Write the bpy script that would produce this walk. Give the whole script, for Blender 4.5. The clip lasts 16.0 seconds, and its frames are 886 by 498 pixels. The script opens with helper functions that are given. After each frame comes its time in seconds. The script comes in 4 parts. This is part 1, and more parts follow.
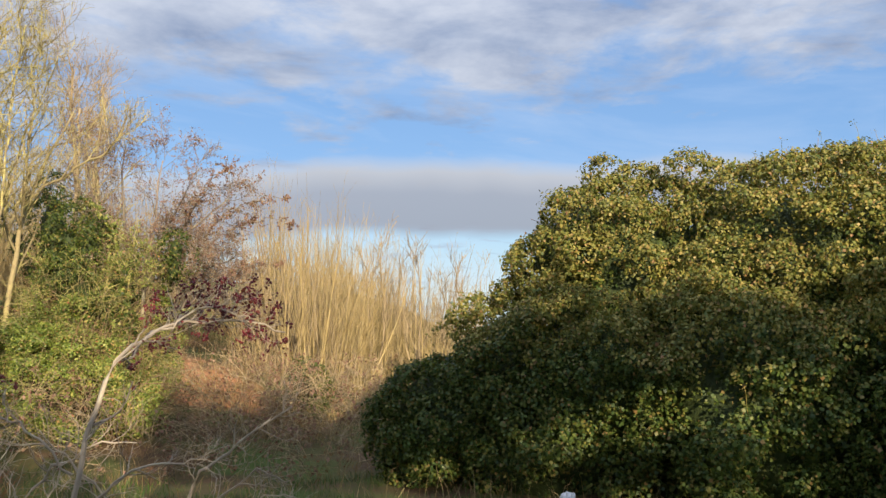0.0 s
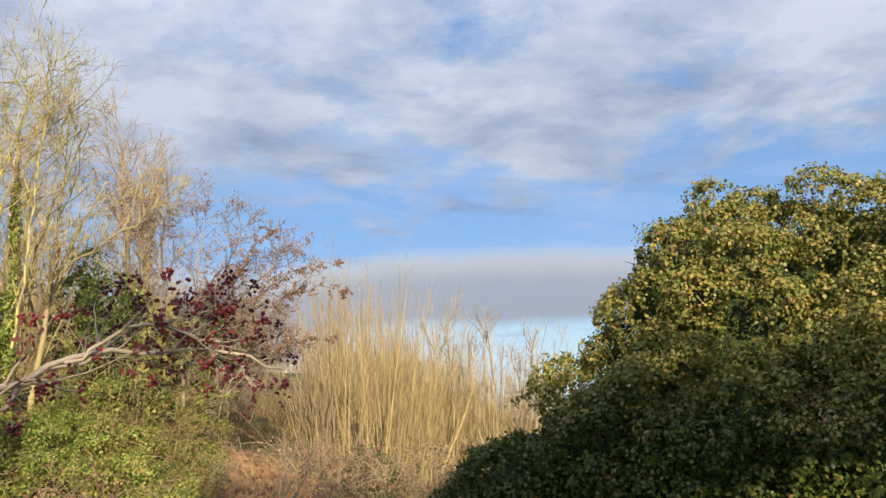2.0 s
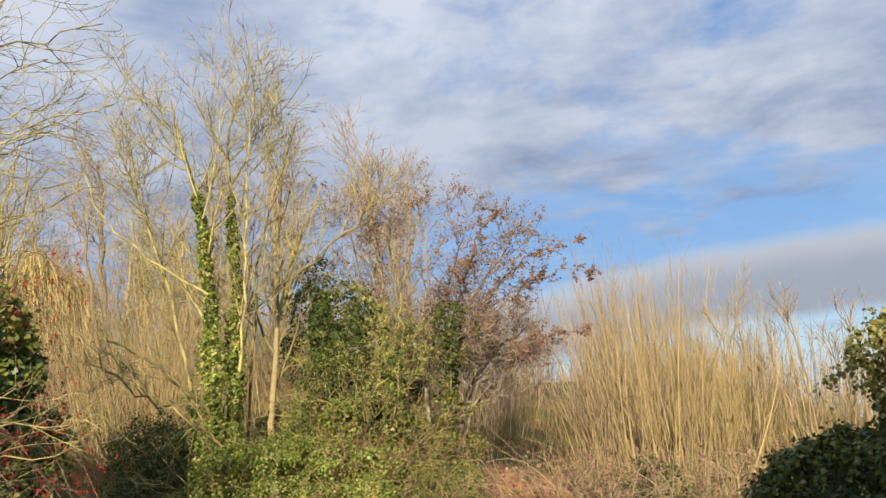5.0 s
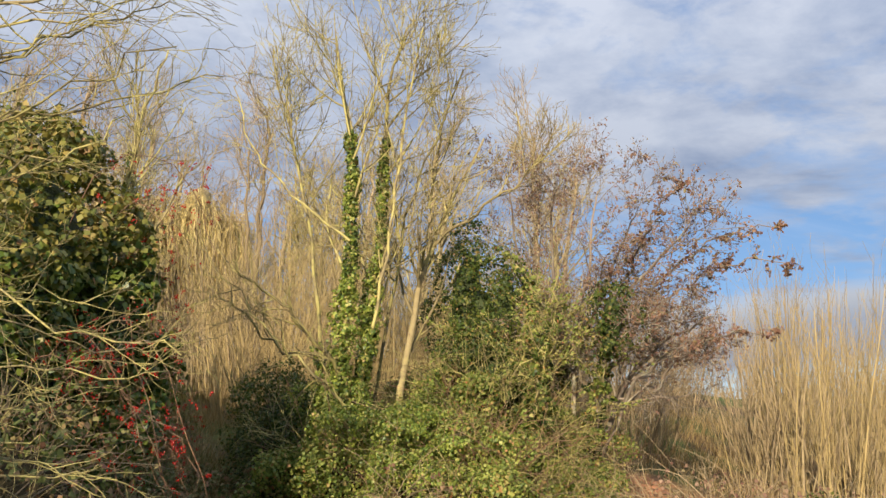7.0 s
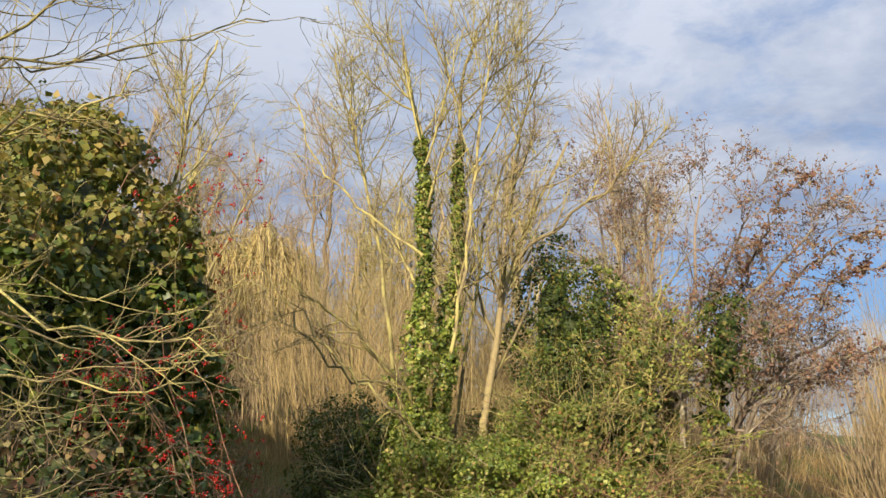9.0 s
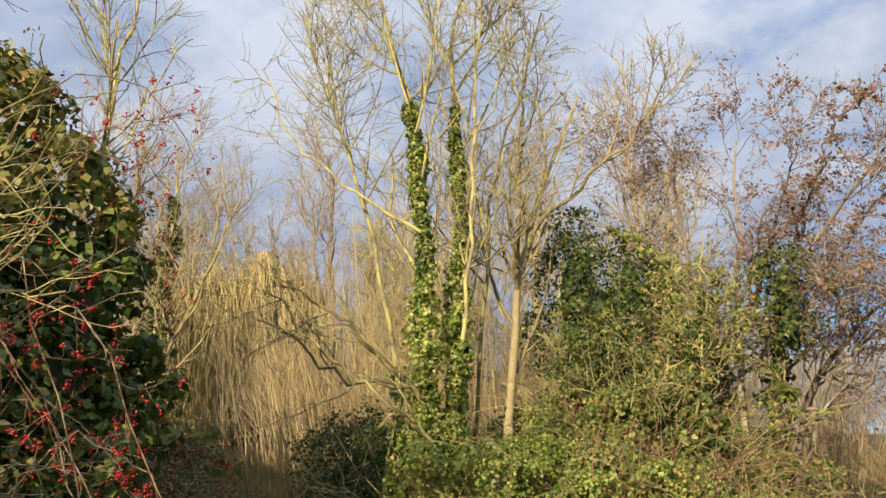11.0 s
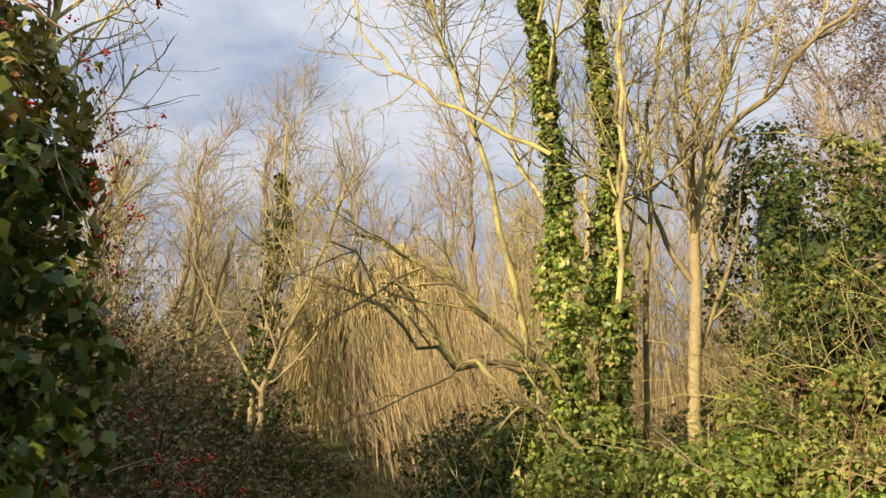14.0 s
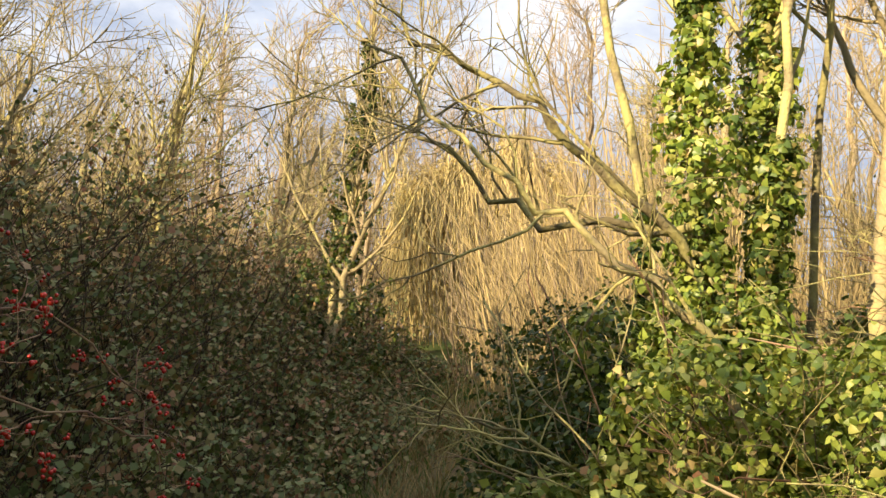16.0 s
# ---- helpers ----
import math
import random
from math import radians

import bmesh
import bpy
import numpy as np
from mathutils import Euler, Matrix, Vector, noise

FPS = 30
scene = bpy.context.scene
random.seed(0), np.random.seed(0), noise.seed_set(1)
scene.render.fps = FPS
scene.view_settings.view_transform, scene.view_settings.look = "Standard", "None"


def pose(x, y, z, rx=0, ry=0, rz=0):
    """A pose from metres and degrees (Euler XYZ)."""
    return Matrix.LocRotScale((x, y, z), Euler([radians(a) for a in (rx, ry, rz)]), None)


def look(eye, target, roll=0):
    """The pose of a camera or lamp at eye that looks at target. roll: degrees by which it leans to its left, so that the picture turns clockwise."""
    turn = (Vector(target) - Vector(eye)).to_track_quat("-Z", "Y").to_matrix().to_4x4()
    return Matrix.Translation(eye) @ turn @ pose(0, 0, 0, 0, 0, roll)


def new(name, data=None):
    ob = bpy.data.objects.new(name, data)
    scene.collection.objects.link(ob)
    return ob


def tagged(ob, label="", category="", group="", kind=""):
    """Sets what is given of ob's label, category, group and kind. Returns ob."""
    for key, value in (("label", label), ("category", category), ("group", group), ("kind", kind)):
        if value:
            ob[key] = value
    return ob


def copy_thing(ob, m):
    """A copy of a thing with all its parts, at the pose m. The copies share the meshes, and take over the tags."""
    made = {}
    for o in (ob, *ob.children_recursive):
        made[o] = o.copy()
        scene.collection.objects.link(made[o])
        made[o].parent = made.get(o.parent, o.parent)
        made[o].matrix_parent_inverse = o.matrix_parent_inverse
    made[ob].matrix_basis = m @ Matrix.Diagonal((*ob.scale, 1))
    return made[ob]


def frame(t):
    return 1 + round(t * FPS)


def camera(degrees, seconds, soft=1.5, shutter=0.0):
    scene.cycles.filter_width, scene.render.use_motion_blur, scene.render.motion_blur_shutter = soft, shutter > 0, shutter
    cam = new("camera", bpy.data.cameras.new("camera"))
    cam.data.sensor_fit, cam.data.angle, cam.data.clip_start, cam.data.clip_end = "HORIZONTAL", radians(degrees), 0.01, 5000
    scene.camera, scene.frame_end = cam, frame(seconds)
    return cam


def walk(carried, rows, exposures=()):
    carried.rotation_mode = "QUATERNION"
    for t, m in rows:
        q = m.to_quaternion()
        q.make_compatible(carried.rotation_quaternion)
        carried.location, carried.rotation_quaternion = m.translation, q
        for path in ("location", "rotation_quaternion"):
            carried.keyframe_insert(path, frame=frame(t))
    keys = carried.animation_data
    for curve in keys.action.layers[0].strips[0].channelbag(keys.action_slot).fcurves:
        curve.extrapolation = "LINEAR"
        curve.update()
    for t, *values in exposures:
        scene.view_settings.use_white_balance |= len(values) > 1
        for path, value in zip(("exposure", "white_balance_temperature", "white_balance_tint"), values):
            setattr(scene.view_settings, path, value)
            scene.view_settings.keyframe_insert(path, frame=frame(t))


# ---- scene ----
cam = camera(55.8, 16.0, soft=1.5)
METRES, EYE, TILT, LEAN, TURN = 11.0, 1.55, 5.5, 0.0, 0.0
ROWS = [
    (0.0, 0.0, 0.0, 0.0, 0.0, 0.0, 0.0),
    (0.5, -0.0018, 0.0363, -0.0083, 6.01, 0.79, 2.7),
    (1.0, -0.0026, 0.0755, -0.0177, 4.24, 2.0, 2.12),
    (1.5, -0.006, 0.114, -0.0247, 4.0, 3.91, 3.38),
    (2.0, -0.009, 0.1546, -0.0323, 4.67, 6.25, 2.29),
    (2.5, -0.0067, 0.1931, -0.0356, 7.48, 6.6, 1.82),
    (3.0, -0.0002, 0.2215, -0.0415, 7.66, 6.0, 1.3),
    (3.5, 0.0044, 0.2602, -0.045, 14.88, 6.61, 3.67),
    (6.0, -0.0287, 0.3909, -0.0614, 31.05, 9.8, 3.82),
    (6.5, -0.0456, 0.4174, -0.0634, 36.13, 9.86, 0.89),
    (7.0, -0.0579, 0.4383, -0.0662, 34.31, 8.5, -0.94),
    (7.5, -0.0655, 0.4528, -0.0702, 38.55, 9.75, 0.63),
    (8.0, -0.0819, 0.4687, -0.0732, 43.65, 12.01, -0.81),
    (8.5, -0.1048, 0.4883, -0.074, 39.85, 10.65, -1.52),
    (11.0, -0.1906, 0.6057, -0.1085, 41.33, 14.26, 4.16),
    (11.5, -0.2121, 0.6395, -0.1047, 40.95, 14.31, 4.94),
    (12.0, -0.2304, 0.6771, -0.1038, 40.96, 13.03, 6.2),
    (12.5, -0.2454, 0.6864, -0.0997, 42.23, 14.75, 5.48),
    (13.0, -0.2647, 0.7017, -0.099, 44.74, 16.57, 5.53),
    (13.5, -0.2827, 0.7266, -0.1021, 51.32, 17.36, 5.59),
    (14.0, -0.3079, 0.7544, -0.1056, 52.88, 15.69, 4.52),
    (14.5, -0.3244, 0.7746, -0.1088, 52.91, 12.85, 3.59),
    (15.0, -0.343, 0.7998, -0.1097, 55.34, 10.55, 3.46),
    (15.5, -0.3762, 0.8199, -0.111, 56.78, 9.28, 2.65),
    (16.0, -0.3979, 0.842, -0.1107, 60.74, 10.22, 1.47),
]
walk(cam, [(t, pose(0, 0, EYE, TILT, LEAN, TURN) @ pose(METRES * x, METRES * y, METRES * z, 90 + pitch, roll, yaw)) for t, x, y, z, yaw, pitch, roll in ROWS],
     [(0.0, 0.5, 6500), (3.5, 0.45, 6500), (6.0, 0.38, 6500), (8.0, 0.38, 6500), (11.0, 0.4, 6500), (14.0, 0.5, 7000), (16.0, 1.0, 7200)])

# ---- light ----
SUN_TO = Vector((0.29, -0.91, 0.275)).normalized()
sun_data = bpy.data.lights.new("sun", "SUN")
sun_data.energy, sun_data.angle, sun_data.color = 5.0, radians(0.6), (1.0, 0.85, 0.62)
sun = new("sun", sun_data)
sun.matrix_world = look(SUN_TO * 60, (0, 0, 0))


class Nodes:
    """Short hand for a node tree."""

    def __init__(self, tree):
        self.tree = tree

    def add(self, kind, **values):
        n = self.tree.nodes.new(kind)
        for key, value in values.items():
            if key in n.inputs:
                n.inputs[key].default_value = value
            else:
                setattr(n, key, value)
        return n

    def link(self, a, b):
        self.tree.links.new(a, b)

    def math(self, op, a, b=None, clamp=False):
        n = self.add("ShaderNodeMath", operation=op, use_clamp=clamp)
        for i, v in enumerate((a, b)):
            if v is None:
                continue
            if isinstance(v, (int, float)):
                n.inputs[i].default_value = v
            else:
                self.link(v, n.inputs[i])
        return n.outputs[0]

    def ramp(self, fac, stops):
        n = self.add("ShaderNodeValToRGB")
        e = n.color_ramp.elements
        while len(e) < len(stops):
            e.new(0.5)
        for el, (p, c) in zip(e, stops):
            el.position, el.color = p, (*c, 1) if len(c) == 3 else c
        self.link(fac, n.inputs[0])
        return n.outputs[0]

    def mix(self, fac, a, b, blend="MIX"):
        n = self.add("ShaderNodeMix", data_type="RGBA", blend_type=blend)
        for i, v in ((0, fac), (6, a), (7, b)):
            if isinstance(v, (int, float)):
                n.inputs[i].default_value = v
            elif isinstance(v, tuple):
                n.inputs[i].default_value = (*v, 1)
            else:
                self.link(v, n.inputs[i])
        return n.outputs[2]

    def noise(self, vector, scale, detail=4.0, rough=0.55, warp=0.0):
        n = self.add("ShaderNodeTexNoise", Scale=scale, Detail=detail, Roughness=rough, Distortion=warp)
        if vector is not None:
            self.link(vector, n.inputs["Vector"])
        return n.outputs["Fac"]


def make_world():
    w = bpy.data.worlds.new("sky")
    scene.world = w
    w.use_nodes = True
    w.node_tree.nodes.clear()
    n = Nodes(w.node_tree)
    sky = n.add("ShaderNodeTexSky", sky_type="NISHITA", sun_disc=False, sun_elevation=math.asin(SUN_TO.z),
                sun_rotation=math.atan2(SUN_TO.x, SUN_TO.y), altitude=50.0, air_density=1.0, dust_density=0.6, ozone_density=2.0)
    co = n.add("ShaderNodeTexCoord").outputs["Generated"]
    sep = n.add("ShaderNodeSeparateXYZ")
    n.link(co, sep.inputs[0])
    x, y, z = sep.outputs
    up = n.math("ADD", n.math("MAXIMUM", z, 0.0), 0.09)
    plane = n.add("ShaderNodeCombineXYZ")
    n.link(n.math("DIVIDE", x, up), plane.inputs[0])
    n.link(n.math("DIVIDE", y, up), plane.inputs[1])
    # broken altocumulus high up
    big = n.noise(plane.outputs[0], 0.55, 3.0, 0.5, 0.3)
    fine = n.noise(plane.outputs[0], 3.3, 8.0, 0.6, 0.25)
    field = n.math("ADD", n.math("MULTIPLY", big, 0.5), n.math("MULTIPLY", fine, 0.5))
    high = n.math("MULTIPLY", n.ramp(z, [(0.24, (0, 0, 0)), (0.34, (1, 1, 1))]), 0.16)
    west = n.math("MULTIPLY", n.math("MULTIPLY", n.math("ADD", x, 0.12), -2.5, True), 0.07)
    cover = n.ramp(n.math("ADD", n.math("ADD", field, west), high), [(0.535, (0, 0, 0)), (0.655, (1, 1, 1))])
    # a long grey bank of cloud low over the horizon
    wave = n.math("MULTIPLY", n.math("SUBTRACT", n.noise(co, 3.0, 4.0, 0.5), 0.5), 0.07)
    zz = n.math("ADD", z, wave)
    bank = n.ramp(zz, [(0.105, (0, 0, 0)), (0.118, (1, 1, 1)), (0.18, (1, 1, 1)), (0.2, (0, 0, 0))])
    shade = n.ramp(zz, [(0.10, (0.40, 0.44, 0.53)), (0.155, (0.46, 0.49, 0.57)), (0.195, (0.76, 0.77, 0.80))])
    blue = n.mix(0.65, sky.outputs[0], n.ramp(z, [(0.0, (8.0, 9.4, 10.4)), (0.1, (5.6, 8.2, 10.6)), (0.19, (2.9, 5.5, 10.0)), (0.6, (1.6, 3.4, 7.6))]))
    lum = n.ramp(n.noise(plane.outputs[0], 1.9, 7.0, 0.6, 0.2), [(0.36, (3.7, 4.7, 6.8)), (0.6, (7.7, 8.35, 9.7))])
    lum = n.mix(1.0, lum, n.ramp(z, [(0.28, (0.72, 0.73, 0.75)), (0.52, (0.93, 0.93, 0.94)), (0.95, (1.3, 1.3, 1.27))]), "MULTIPLY")
    sky1 = n.mix(cover, blue, lum)
    # thin high streaks
    streak = n.add("ShaderNodeCombineXYZ")
    n.link(n.math("MULTIPLY", x, 2.2), streak.inputs[0])
    n.link(n.math("MULTIPLY", y, 2.2), streak.inputs[1])
    n.link(n.math("ADD", n.math("MULTIPLY", z, 13.0), n.math("MULTIPLY", x, 1.6)), streak.inputs[2])
    wisp = n.ramp(n.noise(streak.outputs[0], 1.6, 6.0, 0.6, 0.4), [(0.44, (0, 0, 0)), (0.72, (0.24, 0.24, 0.24))])
    sky1 = n.mix(wisp, sky1, (7.4, 8.2, 9.6))
    grey = n.mix(1.0, shade, (8.8, 8.8, 8.8), "MULTIPLY")
    bank = n.math("MULTIPLY", bank, n.math("MULTIPLY", n.math("ADD", x, 0.52), 4.0, True))
    sky2 = n.mix(n.math("MULTIPLY", bank, 0.9), sky1, grey)
    bg = n.add("ShaderNodeBackground", Strength=0.072)
    n.link(sky2, bg.inputs[0])
    out = n.add("ShaderNodeOutputWorld")
    n.link(bg.outputs[0], out.inputs[0])


make_world()


# ---- materials ----
def material(name, build, rough=0.6, spec=0.3, bump=0.0, bump_scale=60.0, through_light=0.0):
    m = bpy.data.materials.new(name)
    m.use_nodes = True
    m.node_tree.nodes.clear()
    n = Nodes(m.node_tree)
    bsdf = n.add("ShaderNodeBsdfPrincipled", Roughness=rough)
    bsdf.inputs["Specular IOR Level"].default_value = spec
    pos = n.add("ShaderNodeTexCoord").outputs["Object"]
    colour = build(n, pos)
    n.link(colour, bsdf.inputs["Base Color"])
    if bump:
        b = n.add("ShaderNodeBump", Strength=bump, Distance=0.02)
        n.link(n.noise(pos, bump_scale, 5.0), b.inputs["Height"])
        n.link(b.outputs[0], bsdf.inputs["Normal"])
    last = bsdf.outputs[0]
    if through_light:
        tr = n.add("ShaderNodeBsdfTranslucent")
        n.link(n.mix(1.0, colour, (1.0, 1.0, 0.55), "MULTIPLY"), tr.inputs[0])
        mixer = n.add("ShaderNodeMixShader", Fac=through_light)
        n.link(last, mixer.inputs[1])
        n.link(tr.outputs[0], mixer.inputs[2])
        last = mixer.outputs[0]
    out = n.add("ShaderNodeOutputMaterial")
    n.link(last, out.inputs[0])
    return m


def island(n):
    a = n.add("ShaderNodeNewGeometry").outputs["Random Per Island"]
    return n.math("FRACT", n.math("ADD", a, n.add("ShaderNodeObjectInfo").outputs["Random"]))


def leaf_colours(stops, patch=(0.7, 1.0), scale=1.5):
    def build(n, pos):
        c = n.ramp(island(n), stops)
        p = n.ramp(n.noise(pos, scale, 3.0), [(0.3, (patch[0],) * 3), (0.7, (patch[1],) * 3)])
        return n.mix(1.0, c, p, "MULTIPLY")
    return build


def bark_colours(dark, light, lichen, amount, scale=6.0, low=0.55):
    def build(n, pos):
        c = n.mix(n.noise(pos, scale * 6, 6.0, 0.65), dark, light)
        patch = n.ramp(n.noise(pos, scale, 5.0, 0.6), [(0.62 - amount * 0.35, (0, 0, 0)), (0.72 - amount * 0.3, (1, 1, 1))])
        c = n.mix(patch, c, lichen)
        t = n.ramp(island(n), [(0.0, (low,) * 3), (0.45, (0.9,) * 3), (1.0, (1.2,) * 3)])
        return n.mix(1.0, c, t, "MULTIPLY")
    return build


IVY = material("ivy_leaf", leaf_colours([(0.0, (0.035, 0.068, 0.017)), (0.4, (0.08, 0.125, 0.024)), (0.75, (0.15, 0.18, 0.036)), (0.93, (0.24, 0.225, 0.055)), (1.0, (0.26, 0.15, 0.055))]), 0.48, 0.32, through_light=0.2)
IVY_GLOSS = material("glossy_ivy_leaf", leaf_colours([(0.0, (0.045, 0.09, 0.018)), (0.4, (0.12, 0.185, 0.032)), (0.75, (0.23, 0.275, 0.05)), (1.0, (0.36, 0.32, 0.075))]), 0.42, 0.4, through_light=0.18)
IVY_TOP = material("sunlit_flowering_ivy_leaf", leaf_colours([(0.0, (0.091, 0.130, 0.028)), (0.4, (0.235, 0.24, 0.052)), (0.75, (0.37, 0.32, 0.078)), (0.92, (0.46, 0.345, 0.104)), (1.0, (0.389, 0.207, 0.091))]), 0.5, 0.35, through_light=0.2)
IVY_BRIGHT = material("bright_ivy_leaf", leaf_colours([(0.0, (0.100, 0.163, 0.031)), (0.4, (0.226, 0.302, 0.051)), (0.8, (0.415, 0.453, 0.088)), (0.95, (0.528, 0.477, 0.151)), (1.0, (0.503, 0.314, 0.125))], (0.72, 1.15), 2.4), 0.42, 0.45, through_light=0.25)
BRAMBLE = material("bramble_leaf", leaf_colours([(0.0, (0.11, 0.165, 0.035)), (0.45, (0.28, 0.34, 0.07)), (0.8, (0.45, 0.46, 0.12)), (0.95, (0.517, 0.370, 0.135)), (1.0, (0.542, 0.222, 0.099))], (0.62, 1.15), 2.4), 0.5, 0.35, through_light=0.22)
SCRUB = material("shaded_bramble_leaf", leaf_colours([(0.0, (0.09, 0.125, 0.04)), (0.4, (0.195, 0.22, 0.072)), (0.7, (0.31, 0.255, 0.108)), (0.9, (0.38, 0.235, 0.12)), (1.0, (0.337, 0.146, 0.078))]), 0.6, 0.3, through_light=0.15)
RUST = material("autumn_leaf", leaf_colours([(0.0, (0.22, 0.10, 0.075)), (0.45, (0.37, 0.21, 0.15)), (0.8, (0.48, 0.30, 0.20)), (1.0, (0.33, 0.28, 0.13))]), 0.55, 0.3, through_light=0.25)
HAW = material("berry_skin", leaf_colours([(0.0, (0.12, 0.012, 0.02)), (1.0, (0.26, 0.022, 0.03))]), 0.3, 0.5)
CRIMSON = material("crimson_leaf", leaf_colours([(0.0, (0.10, 0.02, 0.025)), (0.7, (0.20, 0.045, 0.04)), (1.0, (0.26, 0.10, 0.06))]), 0.55, 0.3, through_light=0.2)
HIP = material("rose_hip_skin", leaf_colours([(0.0, (0.42, 0.015, 0.012)), (1.0, (0.62, 0.04, 0.02))]), 0.25, 0.5)
BARK = material("lichened_bark", bark_colours((0.15, 0.115, 0.065), (0.44, 0.36, 0.19), (0.52, 0.45, 0.17), 0.55, 6.0, 0.5), 0.85, 0.2, 0.6)
PALE = material("pale_trunk_bark", bark_colours((0.27, 0.21, 0.11), (0.53, 0.43, 0.23), (0.52, 0.44, 0.18), 0.35, 3.0), 0.85, 0.2, 0.6)
GREYBARK = material("grey_twig_bark", bark_colours((0.19, 0.145, 0.115), (0.42, 0.34, 0.27), (0.46, 0.42, 0.31), 0.25), 0.8, 0.2, 0.4)
BROWNBARK = material("brown_thorn_bark", bark_colours((0.13, 0.095, 0.065), (0.34, 0.26, 0.17), (0.40, 0.35, 0.2), 0.2), 0.8, 0.2, 0.4)
DARKBARK = material("shaded_cane_bark", bark_colours((0.05, 0.035, 0.025), (0.14, 0.10, 0.065), (0.24, 0.22, 0.1), 0.15), 0.9, 0.2, 0.6)
SAPLING = material("sapling_bark", bark_colours((0.30, 0.24, 0.18), (0.52, 0.43, 0.33), (0.52, 0.46, 0.33), 0.2, 6.0, 0.85), 0.8, 0.2, 0.4)
STRAW = material("osier_shoot_bark", bark_colours((0.36, 0.26, 0.11), (0.52, 0.40, 0.19), (0.43, 0.31, 0.13), 0.2, 2.0), 0.65, 0.25)
STRAW2 = material("dry_climber_stem", bark_colours((0.46, 0.35, 0.13), (0.74, 0.59, 0.27), (0.55, 0.42, 0.16), 0.2, 2.0), 0.75, 0.2)
BROWNSTEM = material("brown_shoot_bark", bark_colours((0.29, 0.21, 0.12), (0.53, 0.41, 0.25), (0.46, 0.36, 0.20), 0.2, 2.0, 0.45), 0.75, 0.2)
CANE = material("bramble_cane", bark_colours((0.18, 0.08, 0.05), (0.40, 0.24, 0.14), (0.46, 0.33, 0.19), 0.3, 4.0), 0.6, 0.3)
DRY = material("dry_grass_blade", leaf_colours([(0.0, (0.28, 0.18, 0.08)), (0.6, (0.45, 0.32, 0.15)), (1.0, (0.55, 0.42, 0.22))]), 0.8, 0.2, through_light=0.2)
BRACKEN = material("dead_bracken", leaf_colours([(0.0, (0.26, 0.10, 0.035)), (1.0, (0.46, 0.22, 0.08))]), 0.8, 0.2, through_light=0.2)
GRASS = material("grass_blade", leaf_colours([(0.0, (0.05, 0.11, 0.02)), (0.7, (0.10, 0.19, 0.03)), (1.0, (0.22, 0.22, 0.07))]), 0.5, 0.3, through_light=0.25)
# brown-black for thicket cores: the inner shade as a colour
CORE_SHADE = material("thicket_core_shade", lambda n, pos: n.mix(n.noise(pos, 9.0, 6.0, 0.7), (0.025, 0.024, 0.012), (0.09, 0.07, 0.04)), 0.95, 0.1, 0.8, 14.0)
# dark green for solid cores: stands in for the shade deep in ivy
IVY_DEEP = material("ivy_core_shade", lambda n, pos: n.mix(n.noise(pos, 22.0, 5.0, 0.7), (0.016, 0.026, 0.009), (0.075, 0.10, 0.03)), 0.6, 0.3, 1.0, 26.0)
WHITE = material("stake_white", lambda n, pos: n.mix(n.noise(pos, 20.0), (0.6, 0.6, 0.62), (0.8, 0.8, 0.8)), 0.5, 0.4)


def ground_colours(n, pos):
    soil = n.mix(n.noise(pos, 3.0, 7.0, 0.65), (0.075, 0.05, 0.028), (0.19, 0.115, 0.065))
    orange = n.mix(n.noise(pos, 5.0, 7.0, 0.6), (0.42, 0.18, 0.085), (0.60, 0.29, 0.15))
    turf = n.mix(n.noise(pos, 8.0, 6.0, 0.65), (0.05, 0.09, 0.02), (0.14, 0.17, 0.05))
    c = n.mix(n.ramp(n.noise(pos, 0.45, 5.0, 0.6), [(0.42, (0, 0, 0)), (0.58, (1, 1, 1))]), soil, turf)
    dist = n.add("ShaderNodeVectorMath", operation="DISTANCE")
    flat = n.add("ShaderNodeVectorMath", operation="MULTIPLY")
    flat.inputs[1].default_value = (1, 1, 0)
    n.link(pos, flat.inputs[0])
    n.link(flat.outputs[0], dist.inputs[0])
    dist.inputs[1].default_value = (-4.9, 15.8, 0)
    edge = n.math("ADD", dist.outputs["Value"], n.math("MULTIPLY", n.noise(pos, 1.2, 5.0), 2.4))
    orange = n.mix(n.ramp(n.noise(pos, 2.2, 6.0, 0.7), [(0.46, (0, 0, 0)), (0.62, (1, 1, 1))]), orange, soil)
    return n.mix(n.ramp(n.math("DIVIDE", edge, 10.0), [(0.25, (1, 1, 1)), (0.33, (0, 0, 0))]), c, orange)


EARTH = material("earth_and_turf", ground_colours, 0.95, 0.15, 0.8, 12.0)

# ---- geometry helpers ----
rng = np.random.default_rng(7)


def unit(v):
    return v / np.maximum(np.linalg.norm(v, axis=-1, keepdims=True), 1e-9)


def smooth(a, b, x):
    t = np.clip((x - a) / (b - a), 0, 1)
    return t * t * (3 - 2 * t)


def height(x, y):
    """The lie of the land."""
    x, y = np.asarray(x, float), np.asarray(y, float)
    d = -0.8 * x + 0.6 * y
    z = -0.036 * np.clip(d, 0, 9.2)
    rise = 0.26 * np.clip(d - 9.6, 0, 4.5) + 0.2 * np.clip(d - 14.1, 0, 13) + 0.02 * np.clip(d - 27, 0, 40)
    z = z + rise * (0.22 + 0.78 * smooth(-1.5, -5.0, x))
    near = np.exp(-(x * x + y * y) / 900.0)
    return z + near * (0.05 * np.sin(1.3 * x + 0.4 * y) * np.sin(0.9 * y - 0.5 * x) + 0.03 * np.sin(3.1 * x) * np.sin(2.7 * y + 1))


